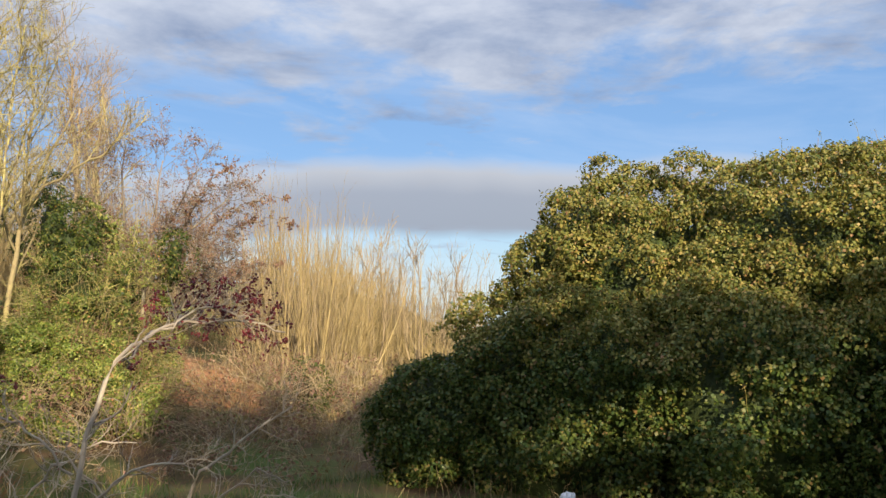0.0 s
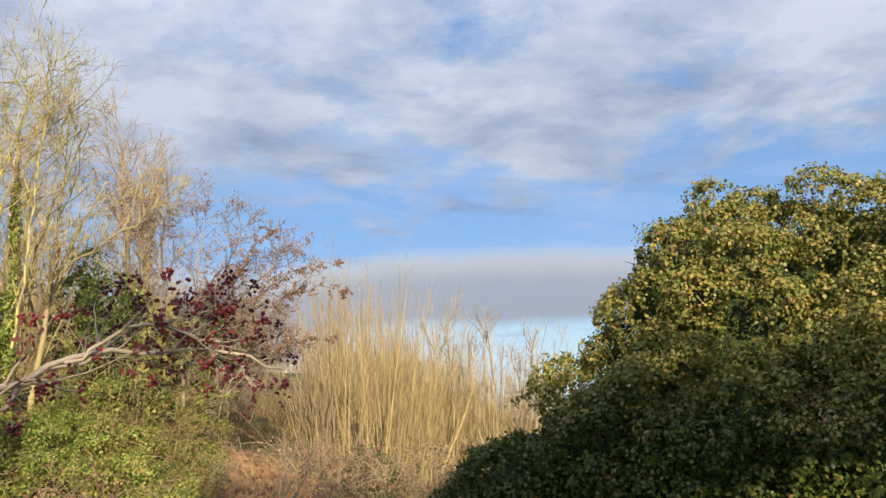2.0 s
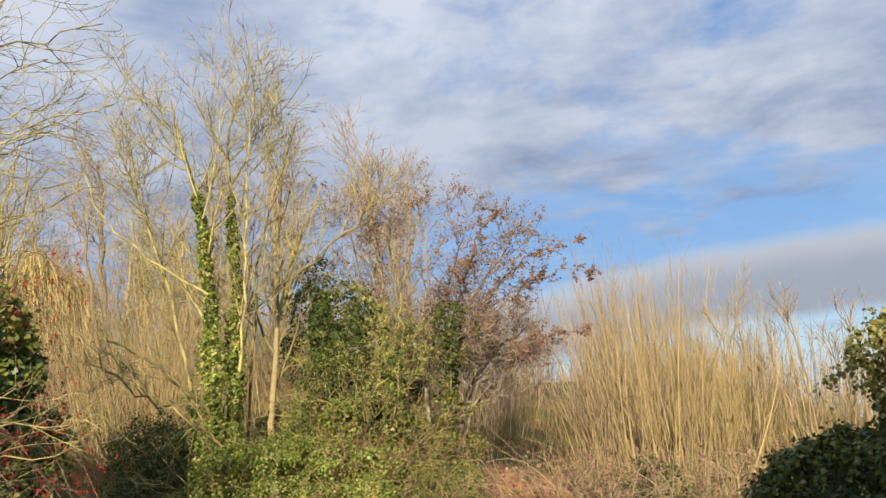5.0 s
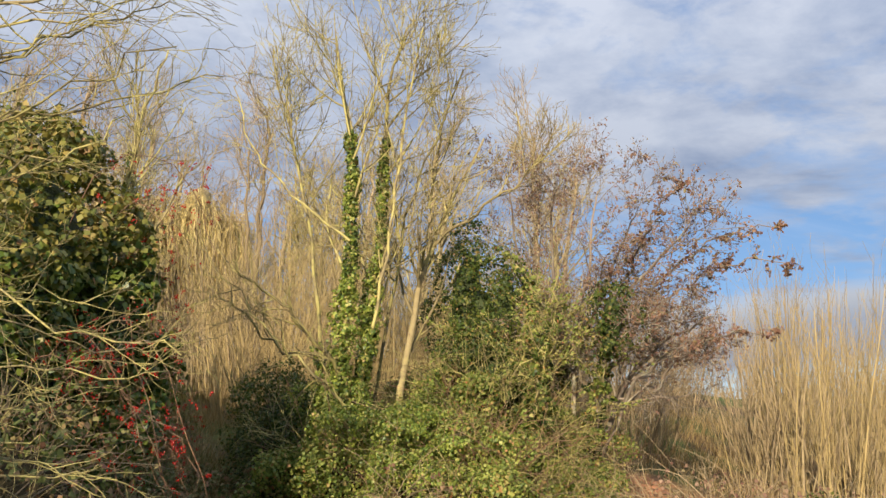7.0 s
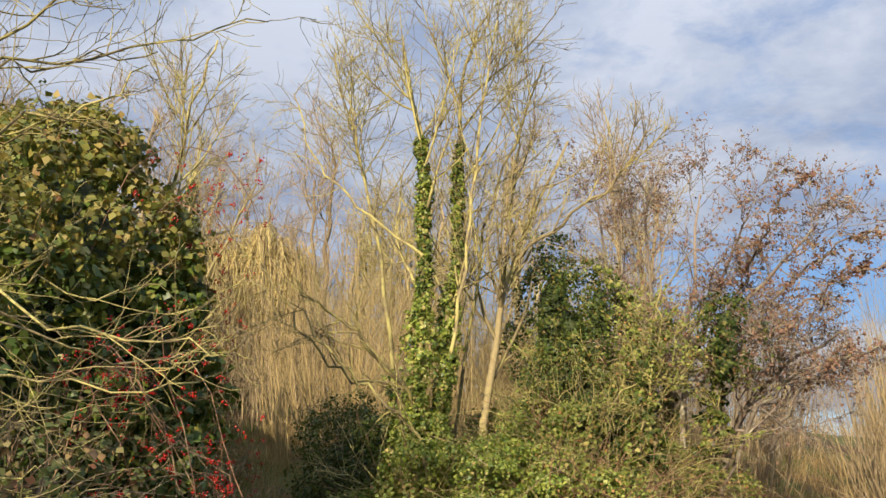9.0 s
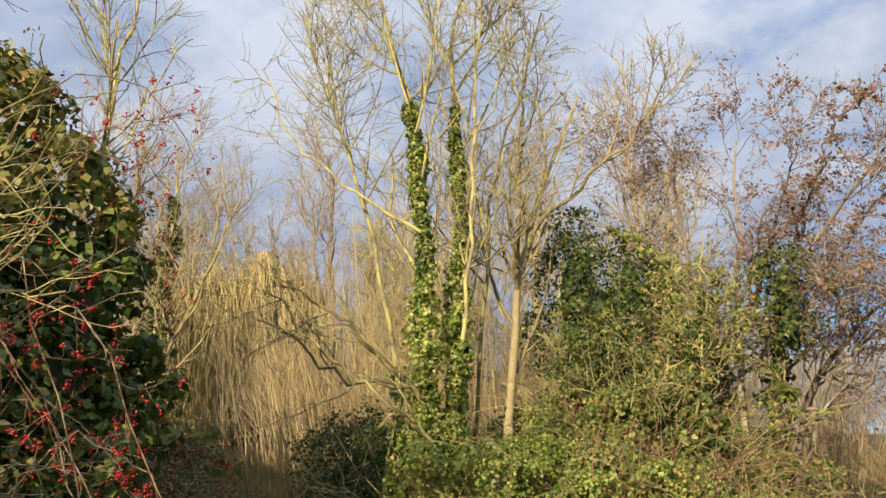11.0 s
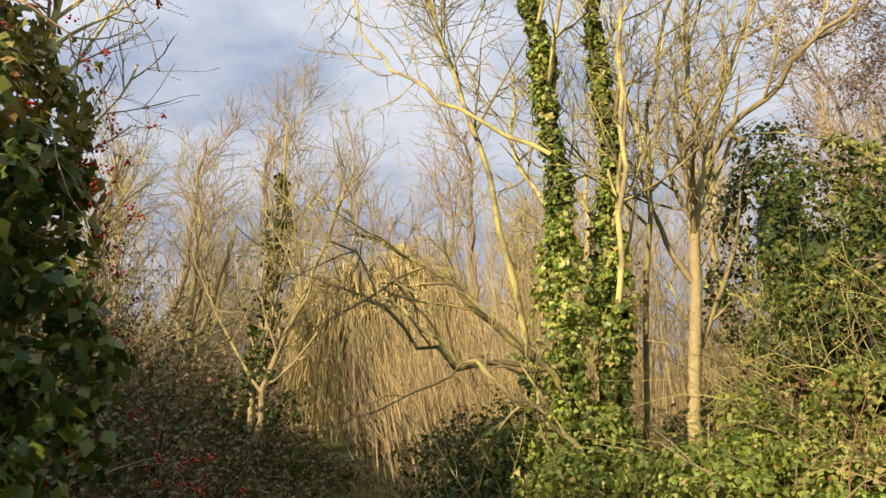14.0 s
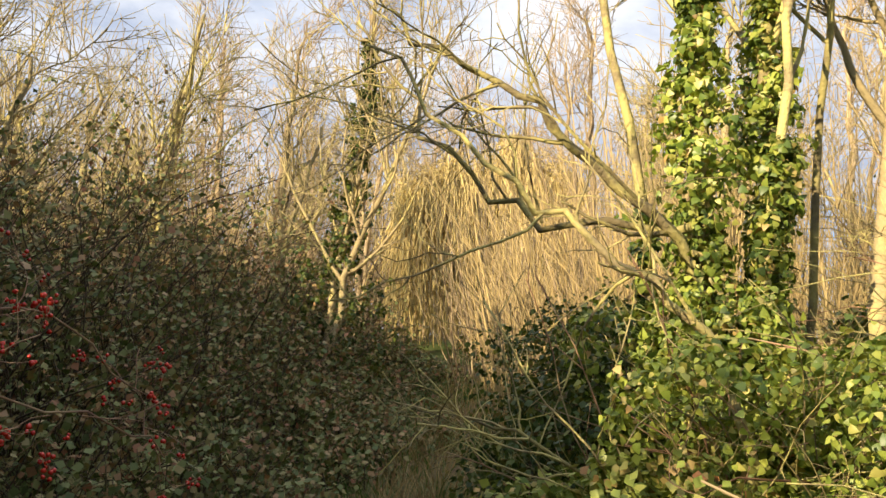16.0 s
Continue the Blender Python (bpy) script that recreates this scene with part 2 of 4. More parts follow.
def mesh_from(name, verts, faces, mat, smooth_shade=False):
    """verts (n, 3); faces: a list of integer arrays (m, k)."""
    me = bpy.data.meshes.new(name)
    verts = np.asarray(verts, np.float32)
    me.vertices.add(len(verts))
    me.vertices.foreach_set("co", verts.ravel())
    loops = np.concatenate([f.ravel() for f in faces])
    sizes = np.concatenate([np.full(len(f), f.shape[1]) for f in faces])
    me.loops.add(len(loops))
    me.loops.foreach_set("vertex_index", loops.astype(np.int32))
    me.polygons.add(len(sizes))
    me.polygons.foreach_set("loop_start", np.concatenate([[0], np.cumsum(sizes)[:-1]]).astype(np.int32))
    me.materials.append(mat)
    me.update(calc_edges=True)
    if smooth_shade:
        me.polygons.foreach_set("use_smooth", np.ones(len(sizes), bool))
    return me


def thing(name, at, label, category, group="", kind=""):
    ob = new(name)
    ob.empty_display_size = 0.2
    ob.location = (at[0], at[1], float(height(at[0], at[1])) if len(at) < 3 else at[2])
    return tagged(ob, label, category, group, kind)


def part(name, geo, mat, parent, label="", smooth_shade=False, kind=""):
    """One mesh object under a thing; geo in world places."""
    verts, faces = geo
    base = np.array(parent.location) if parent.parent is None else np.array(parent.parent.location)
    ob = new(name, mesh_from(name, np.asarray(verts) - base, faces, mat, smooth_shade))
    ob.parent = parent
    return tagged(ob, label, kind=kind)


def pieces(name, shape, at, sizes, mat, parent, facing=None):
    """Small alike parts, each an object of its own on one shared mesh."""
    base, tris = shape
    me = mesh_from(name, base, [tris], mat, shape is BALL)
    home = Vector(parent.location)
    for i, (p, s) in enumerate(zip(at, sizes)):
        ob = new(name, me)
        ob.parent = parent
        turn = Euler(rng.uniform(0, 6.28, 3)).to_quaternion() if facing is None else Vector(facing[i]).to_track_quat("Z", "Y")
        ob.matrix_basis = Matrix.LocRotScale(Vector(p) - home, turn, (s, s, s))


def join(geos):
    verts, faces, k = [], [], 0
    for v, f in geos:
        verts.append(v)
        faces += [a + k for a in f]
        k += len(v)
    return np.concatenate(verts), faces


def tubes(P, R, sides=5):
    """Tapered tubes along the lines P (n, k, 3), with the radii R (n, k)."""
    n, k, _ = P.shape
    T = unit(np.gradient(P, axis=1))
    ref = np.where(np.abs(T[..., 2:3]) > 0.9, np.array([1.0, 0.1, 0]), np.array([0, 0, 1.0]))
    A = unit(np.cross(T, ref))
    B = np.cross(T, A)
    ang = np.arange(sides) * 2 * np.pi / sides
    V = P[:, :, None] + R[:, :, None, None] * (np.cos(ang)[:, None] * A[:, :, None] + np.sin(ang)[:, None] * B[:, :, None])
    idx = np.arange(n * k * sides).reshape(n, k, sides)
    a, b = idx[:, :-1], idx[:, 1:]
    F = np.stack([a, np.roll(a, -1, 2), np.roll(b, -1, 2), b], -1).reshape(-1, 4)
    cap = idx[:, -1].reshape(-1, sides)
    return V.reshape(-1, 3), [F, cap]


def line(points, r0, r1, k=14, wobble=0.02):
    """A bent stem through a few points."""
    pts = np.array(points, float)
    s = np.linspace(0, len(pts) - 1, k)
    i = np.clip(s.astype(int), 0, len(pts) - 2)
    f = (s - i)[:, None]
    p0, p1, p2, p3 = pts[np.maximum(i - 1, 0)], pts[i], pts[i + 1], pts[np.minimum(i + 2, len(pts) - 1)]
    P = 0.5 * (2 * p1 + (p2 - p0) * f + (2 * p0 - 5 * p1 + 4 * p2 - p3) * f ** 2 + (3 * p1 - p0 - 3 * p2 + p3) * f ** 3)
    P[1:] += rng.normal(0, wobble, (k - 1, 3))
    return P[None], np.linspace(r0, r1, k)[None]


def stack(lines):
    """Several lines as one set, all with the same number of points."""
    k = max(a.shape[1] for a, _ in lines)
    u = np.linspace(0, 1, k)
    P = [np.stack([np.interp(u, np.linspace(0, 1, a.shape[1]), a[0, :, c]) for c in range(3)], -1) for a, _ in lines]
    R = [np.interp(u, np.linspace(0, 1, b.shape[1]), b[0]) for _, b in lines]
    return np.array(P), np.array(R)


def grow(P, R, each, u0, u1, spread, length, rise=0.1, k=6, bend=0.18, ratio=0.6, tip=0.3, least=0.0015):
    """Side shoots from the lines P."""
    n, K, _ = P.shape
    m = n * each
    par = np.repeat(np.arange(n), each)
    u = rng.uniform(u0, u1, m)
    s = u * (K - 1)
    i = np.clip(s.astype(int), 0, K - 2)
    f = (s - i)[:, None]
    start = P[par, i] * (1 - f) + P[par, i + 1] * f
    rad = R[par, i] * (1 - f[:, 0]) + R[par, i + 1] * f[:, 0]
    T = unit(P[par, i + 1] - P[par, i])
    side = unit(np.cross(T, rng.normal(size=(m, 3))))
    a = np.radians(rng.normal(spread, spread * 0.25, m))[:, None]
    D = np.cos(a) * T + np.sin(a) * side
    L = length * rng.uniform(0.5, 1.15, m) * (1.15 - 0.55 * u)
    out = np.empty((m, k, 3))
    out[:, 0] = start
    for j in range(1, k):
        D = unit(D + rng.normal(0, bend, (m, 3)) + np.array([0, 0, rise]))
        out[:, j] = out[:, j - 1] + D * (L / (k - 1))[:, None]
    r0 = np.maximum(rad * ratio, least)
    return out, np.maximum(r0[:, None] * np.linspace(1, tip, k), least * 0.7)


IVY_SHAPE = (np.array([(0, 0.42, 0.07), (0, 0, 0), (0.46, 0.12, -0.03), (0.34, 0.52, 0), (0, 1.0, -0.06), (-0.34, 0.52, 0), (-0.46, 0.12, -0.03)]),
             np.array([(0, 1, 2), (0, 2, 3), (0, 3, 4), (0, 4, 5), (0, 5, 6), (0, 6, 1)]))
FAR_IVY = (np.array([(0, 0, 0), (0.46, 0.2, -0.03), (0, 1.0, -0.06), (-0.46, 0.2, -0.03), (0, 0.42, 0.07)]), np.array([(0, 1, 4), (1, 2, 4), (2, 3, 4), (3, 0, 4)]))
FOLD = (np.array([(0, 0, 0), (0.45, 0.38, -0.07), (0, 1.0, -0.06), (-0.45, 0.38, -0.07)]), np.array([(0, 1, 2), (0, 2, 3)]))
LEAF_SHAPE = (np.array([(0, 0, 0), (0.3, 0.45, -0.05), (0, 1.0, -0.08), (-0.3, 0.45, -0.05), (0, 0.5, 0.05)]), np.array([(0, 1, 4), (1, 2, 4), (2, 3, 4), (3, 0, 4)]))
BALL = (np.array([(0, 0, -1), (0.9, 0, 0), (0, 0.9, 0), (-0.9, 0, 0), (0, -0.9, 0), (0.6, 0.6, 0.5), (-0.6, 0.6, 0.5), (-0.6, -0.6, 0.5), (0.6, -0.6, 0.5), (0, 0, 1.0)]),
        np.array([(0, 2, 1), (0, 3, 2), (0, 4, 3), (0, 1, 4), (1, 2, 5), (2, 3, 6), (3, 4, 7), (4, 1, 8), (2, 6, 5), (3, 7, 6), (4, 8, 7), (1, 5, 8), (5, 6, 9), (6, 7, 9), (7, 8, 9), (8, 5, 9)]))


def scatter(shape, at, facing, size, loose=0.5, droop=0.5):
    """Leaves of one shape at the places at, facing roughly outwards."""
    base, tris = shape
    m = len(at)
    N = unit(np.asarray(facing) + rng.normal(0, loose, (m, 3)))
    Y = rng.normal(0, 0.6, (m, 3)) + np.array([0, 0, -droop])
    Y = unit(Y - N * np.sum(Y * N, 1, keepdims=True))
    X = np.cross(Y, N)
    S = (np.asarray(size) * np.ones(m))[:, None, None]
    V = at[:, None] + S * (base[None, :, 0:1] * X[:, None] + base[None, :, 1:2] * Y[:, None] + base[None, :, 2:3] * N[:, None])
    F = (np.arange(m)[:, None, None] * len(base) + tris[None]).reshape(-1, 3)
    return V.reshape(-1, 3), [F]


def along(P, count, u0=0.0, u1=1.0, off=0.0):
    """Random places along lines, and the way out from the line there."""
    n, k, _ = P.shape
    par = rng.integers(0, n, count)
    s = rng.uniform(u0, u1, count) * (k - 1)
    i = np.clip(s.astype(int), 0, k - 2)
    f = (s - i)[:, None]
    at = P[par, i] * (1 - f) + P[par, i + 1] * f
    out = unit(rng.normal(size=(count, 3)))
    return at + out * off * rng.uniform(0.3, 1.0, (count, 1)), out


def lump(p, seed=0.0):
    """A smooth uneven field for places p (n, 3)."""
    x, y, z = p[:, 0] + seed, p[:, 1] - seed, p[:, 2] + 2 * seed
    return (np.sin(2.1 * x + 1.3 * z) * np.sin(1.9 * y - 0.7 * z) + 0.6 * np.sin(4.3 * x - 2.2 * y) * np.sin(4.1 * z + 1.7 * y) + 0.35 * np.sin(8.7 * z + 3 * x) * np.sin(7.9 * y + 5 * x))


def mound_points(blobs, count, seed=0.0, rough=0.09):
    """Places and outward ways on the skin of a heap of ellipsoids (x, y, z, rx, ry, rz)."""
    B = np.array(blobs, float)
    area = (B[:, 3] * B[:, 4] * B[:, 5]) ** (2 / 3)
    which = rng.choice(len(B), count, p=area / area.sum())
    d = unit(rng.normal(size=(count, 3)))
    p = B[which, :3] + d * B[which, 3:]
    p += d * (rough * lump(p, seed))[:, None]
    nrm = unit(d / B[which, 3:])
    keep = (p[:, 2] > height(p[:, 0], p[:, 1])) & ((nrm[:, 1] < 0.75) | (p[:, 0] < -5.5))
    for j in range(len(B)):
        q = np.sum(((p - B[j, :3]) / B[j, 3:]) ** 2, 1)
        keep &= (which == j) | (q > 0.85)
    return p[keep], nrm[keep]


def mound_core(blobs, shrink=0.86, seed=0.0):
    geos = []
    for b in blobs:
        bm = bmesh.new()
        bmesh.ops.create_icosphere(bm, subdivisions=3, radius=1)
        v = np.array([w.co[:] for w in bm.verts])
        f = np.array([[w.index for w in fa.verts] for fa in bm.faces])
        bm.free()
        p = np.array(b[:3]) + v * np.array(b[3:]) * shrink
        p += v * (0.05 * lump(p, seed))[:, None]
        geos.append((p, [f]))
    return join(geos)


def billow_skin(blobs, lumps, size, count, seed, rough):
    """Places and outward ways on many small billows that sit on a mound; those buried in a neighbour are left out."""
    c, nrm = mound_points(blobs, lumps, seed, rough)
    r = size * rng.uniform(0.55, 1.5, len(c))
    c = c + nrm * (rng.uniform(-1.1, -0.25, len(c)) * r)[:, None]
    which = rng.choice(len(c), count, p=r ** 2 / np.sum(r ** 2))
    d = unit(rng.normal(size=(count, 3)) + 0.7 * nrm[which] + np.array([0, 0, 0.3]))
    p = c[which] + d * r[which, None] * np.array([1.1, 1.1, 0.72]) * rng.uniform(0.82, 1.04, (count, 1))
    keep = p[:, 2] > height(p[:, 0], p[:, 1])
    for j in range(len(c)):
        keep &= (which == j) | (np.sum(((p - c[j]) / (r[j] * np.array([1.1, 1.1, 0.72]))) ** 2, 1) > 0.7)
    return p[keep], d[keep]


def tufts(blobs, clumps, per, leaf, seed, shape=IVY_SHAPE, radius=0.16, where=None, rough=0.2, skin=None):
    """Leaves in tufts over a mound."""
    c, nrm = mound_points(blobs, clumps, seed, rough) if skin is None else skin
    if where is not None:
        k = where(c)
        c, nrm = c[k], nrm[k]
    m = len(c)
    c = c + nrm * rng.uniform(-0.10, 0.12, (m, 1)) * (1.0 if skin is None else 0.25)
    rad = radius * rng.uniform(0.5, 1.35, m)
    d = unit(rng.normal(size=(m, per, 3)) + 0.9 * nrm[:, None] + np.array([0, 0, 0.35]))
    at = c[:, None] + d * (rad[:, None, None] * rng.uniform(0.45, 1.0, (m, per, 1)))
    return scatter(shape, at.reshape(-1, 3), d.reshape(-1, 3), leaf * rng.uniform(0.6, 1.25, m * per), 0.45, 0.6)


# ---- the ground ----
def make_ground():
    s = np.sinh(np.linspace(-6.2, 6.2, 201)) * 4.0
    gx, gy = np.meshgrid(s - 4.0, s + 9.0, indexing="ij")
    V = np.stack([gx, gy, height(gx, gy)], -1).reshape(-1, 3)
    i = np.arange(201 * 201).reshape(201, 201)
    F = np.stack([i[:-1, :-1], i[1:, :-1], i[1:, 1:], i[:-1, 1:]], -1).reshape(-1, 4)
    ob = new("ground", mesh_from("ground", V, [F], EARTH, True))
    tagged(ob, "uneven earth and turf with an orange clay bank", "ground", kind="structure")


make_ground()


def blades(name, label, count, area, tall, wide, mat, lean=0.35, test=None):
    """Grass as one sheet of blades. area: x0, x1, y0, y1."""
    x, y = rng.uniform(area[0], area[1], count), rng.uniform(area[2], area[3], count)
    keep = np.sin(1.7 * x + 0.6 * y) * np.sin(1.5 * y - 0.8 * x) + rng.normal(0, 0.5, count) > -0.2
    if test is not None:
        keep &= test(x, y)
    x, y = x[keep], y[keep]
    m = len(x)
    base = np.stack([x, y, height(x, y) - 0.01], -1)
    L = tall * rng.uniform(0.4, 1.2, m)
    a = rng.uniform(0, 2 * np.pi, m)
    side = np.stack([np.cos(a), np.sin(a), 0 * a], -1) * (wide * rng.uniform(0.6, 1.2, m))[:, None]
    to = np.stack([rng.normal(0, lean, m), rng.normal(0, lean, m), np.ones(m)], -1)
    mid = base + unit(to) * (L * 0.55)[:, None]
    tip = mid + unit(to * np.array([2.2, 2.2, 0.8])) * (L * 0.5)[:, None]
    V = np.stack([base - side, base + side, mid + side * 0.7, mid - side * 0.7, tip], 1).reshape(-1, 3)
    k = np.arange(m)[:, None] * 5
    ob = new(name, mesh_from(name, V, [k + np.array([0, 1, 2, 3]), k + np.array([3, 2, 4])], mat))
    tagged(ob, label, "grass", kind="stuff")


# ---- the ivy hedge ----
def ivy_mound(name, at, label, blobs, clumps, per, leaf, seed, mat_low, mat_top, split, radius=0.16, shape=IVY_SHAPE, rough=0.2, core=0.79, lumps=900, size=0.3):
    t = thing(name, at, label, "hedge" if "hedge" in name else "bush")
    # solid core whose dark colour paints the shade between the leaves
    part("core", mound_core(blobs, core, seed), IVY_DEEP, t, "solid core with the mound's inner shade in its colour", True)
    skin = billow_skin(blobs, lumps, size, clumps, seed, rough)
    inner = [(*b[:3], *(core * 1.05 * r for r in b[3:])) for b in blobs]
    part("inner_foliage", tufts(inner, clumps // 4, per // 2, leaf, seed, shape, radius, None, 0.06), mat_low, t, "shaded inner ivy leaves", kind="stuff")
    # leaves above the split take a brighter colour that paints the sunlit top
    part("lower_foliage", tufts(blobs, 0, per, leaf, seed, shape, radius, lambda c: c[:, 2] < split + 0.3 * lump(c, 3), rough, skin), mat_low, t, "green glossy ivy leaves, coloured dark as the shaded lower part", kind="stuff")
    part("upper_foliage", tufts(blobs, 0, per, leaf * 0.9, seed, shape, radius, lambda c: c[:, 2] > split + 0.3 * lump(c, 3) - 0.15, rough, skin), mat_top, t, "flowering ivy leaves, with sunlight put into their olive and yellow-green", kind="stuff")
    q, out = skin
    near = (out[:, 1] < 0.1) & (q[:, 2] > 0.6)
    q, out = q[near][:250], out[near][:250]
    pieces("leaf", IVY_SHAPE, q + out * 0.05, leaf * rng.uniform(0.8, 1.2, len(q)), mat_low, t, unit(out + rng.normal(0, 0.5, (len(q), 3))))
    # upright flowering sprigs along the top
    q, out = skin
    high = out[:, 2] > 0.45
    q, out = q[high][:420], out[high][:420]
    S = q[:, None] + (out * 0.5 + np.array([0, 0, 0.5]))[:, None] * np.linspace(0.05, 1.0, 5)[None, :, None] * rng.uniform(0.1, 0.3, (len(q), 1, 1)) + np.cumsum(rng.normal(0, 0.008, (len(q), 5, 3)), 1)
    at = np.repeat(S[:, -1], 6, 0) + rng.normal(0, 0.022, (len(q) * 6, 3))
    part("sprig_stem", tubes(S, np.full(S.shape[:2], 0.0025), 3), mat_top, t, kind="stuff")
    part("sprig_head", scatter(LEAF_SHAPE, at, np.tile([0, -0.3, 1.0], (len(at), 1)), leaf * 0.6, 0.8, 0.1), mat_top, t, "flower heads and small leaves", kind="stuff")
    # thin bare runners that poke out
    p, nrm = mound_points(blobs, 260, seed)
    P = p[:, None] + nrm[:, None] * np.linspace(-0.1, 0.16, 5)[None, :, None] + np.cumsum(rng.normal(0, 0.025, (len(p), 5, 3)), 1)
    part("runner_tangle", tubes(P, np.full(P.shape[:2], 0.003), 4), CANE, t, "bare brown runners", kind="stuff")
    return t


HEDGE = [(2.3, 10.2, 1.9, 1.4, 1.3, 1.42), (3.9, 9.8, 1.9, 1.7, 1.6, 1.62), (5.7, 9.2, 2.0, 2.0, 1.8, 1.75), (7.6, 8.4, 2.0, 2.0, 1.9, 1.85), (1.75, 10.1, 2.45, 0.85, 0.85, 0.8), (0.95, 10.2, 0.85, 0.85, 0.9, 0.98),
         (0.15, 10.1, 0.45, 0.9, 0.9, 0.95), (2.0, 9.5, 0.8, 1.5, 1.1, 1.3), (3.5, 8.7, 0.7, 1.6, 1.15, 1.6), (5.3, 7.9, 0.8, 1.7, 1.2, 1.6), (1.3, 9.6, 0.2, 1.3, 0.9, 0.9)]
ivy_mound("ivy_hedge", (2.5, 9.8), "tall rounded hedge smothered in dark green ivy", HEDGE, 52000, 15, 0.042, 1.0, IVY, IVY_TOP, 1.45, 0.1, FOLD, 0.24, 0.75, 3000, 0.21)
# lobes at x -10.2 and -12.2 are unseen, added to shade the slope
BUSH = [(-6.9, 8.08, 1.8, 0.95, 0.82, 1.72), (-6.45, 8.45, 1.65, 0.45, 0.4, 1.15), (-8.0, 7.75, 1.7, 1.15, 1.25, 2.1), (-6.4, 7.45, 1.25, 0.82, 0.8, 1.55), (-9.0, 7.3, 1.5, 1.2, 1.25, 1.9), (-10.2, 6.9, 2.2, 1.5, 1.2, 1.9), (-12.2, 7.0, 2.6, 1.6, 1.2, 1.9), (-6.85, 8.3, 0.56, 0.5, 0.45, 0.95)]
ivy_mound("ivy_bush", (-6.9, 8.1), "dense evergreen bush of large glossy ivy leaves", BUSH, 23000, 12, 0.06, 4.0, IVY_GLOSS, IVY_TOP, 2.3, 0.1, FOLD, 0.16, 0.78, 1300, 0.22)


# ---- trees ----
def tree(name, at, label, stems, levels, mat, category="tree", group="", limbs=True):
    """stems: lines; levels: keyword sets for grow(); each level sprouts from the one before."""
    t = thing(name, at, label, category, group)
    trunks = [part("trunk", tubes(*s, 8), mat, t, "", True) for s in stems]
    P, R = stack(stems)
    twigs = []
    for j, kw in enumerate(levels):
        P, R = grow(P, R, **kw)
        twigs.append((P, R))
    if limbs:
        for i, (a, b) in enumerate(zip(*twigs[0])):
            part("limb", tubes(a[None], b[None], 6), mat, trunks[i // levels[0]["each"]], "", True)
    rest = [tubes(a, b, 5 if j == 0 else 4 if j == 1 else 3) for j, (a, b) in enumerate(twigs) if j or not limbs]
    part("crown", join(rest), mat, t, kind="stuff")
    return t, twigs


BROAD = [dict(each=13, u0=0.26, u1=1.0, spread=36, length=1.85, rise=0.10, k=10, bend=0.085, ratio=0.62, least=0.0075),
         dict(each=8, u0=0.15, u1=1.0, spread=43, length=0.8, rise=0.07, k=7, bend=0.13, ratio=0.58, least=0.0046),
         dict(each=5, u0=0.15, u1=1.0, spread=46, length=0.3, rise=0.06, k=4, bend=0.2, ratio=0.65, least=0.0032)]


SLENDER = [dict(kw, length=kw["length"] * 0.62, each=max(5, kw["each"] - 2)) for kw in BROAD]


def climbing_ivy(t, stem, top, count, size, wide=0.16, mat=None):
    """Ivy on a stem: uneven clumps, thicker low down."""
    P = stem[0]
    m = count // 14
    u = top * rng.uniform(0, 1, m) ** 1.5
    i = np.clip((u * (P.shape[1] - 1)).astype(int), 0, P.shape[1] - 2)
    f = (u * (P.shape[1] - 1) - i)[:, None]
    out = unit(rng.normal(size=(m, 3)) * np.array([1, 1, 0.3]))
    fat = wide * (0.42 + 1.7 * np.maximum(0, 1 - 1.6 * u / top)) * rng.uniform(0.2, 1.15, m) * (0.75 + 0.35 * np.sin(17 * u + i))
    c = P[0, i] * (1 - f) + P[0, i + 1] * f + out * fat[:, None]
    d = unit(rng.normal(size=(m, 14, 3)) + out[:, None] + np.array([0, 0, 0.3]))
    at = (c[:, None] + d * (0.045 + 0.055 * (1 - u / top))[:, None, None] * rng.uniform(0.3, 1, (m, 14, 1))).reshape(-1, 3)
    d = d.reshape(-1, 3)
    # inner clumps take the dark ivy colour, painting the shaded gaps between leaves
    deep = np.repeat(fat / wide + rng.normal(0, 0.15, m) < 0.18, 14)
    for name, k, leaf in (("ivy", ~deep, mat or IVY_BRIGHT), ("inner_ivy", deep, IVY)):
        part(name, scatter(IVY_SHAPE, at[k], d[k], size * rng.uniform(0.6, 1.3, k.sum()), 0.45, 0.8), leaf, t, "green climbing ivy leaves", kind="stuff")


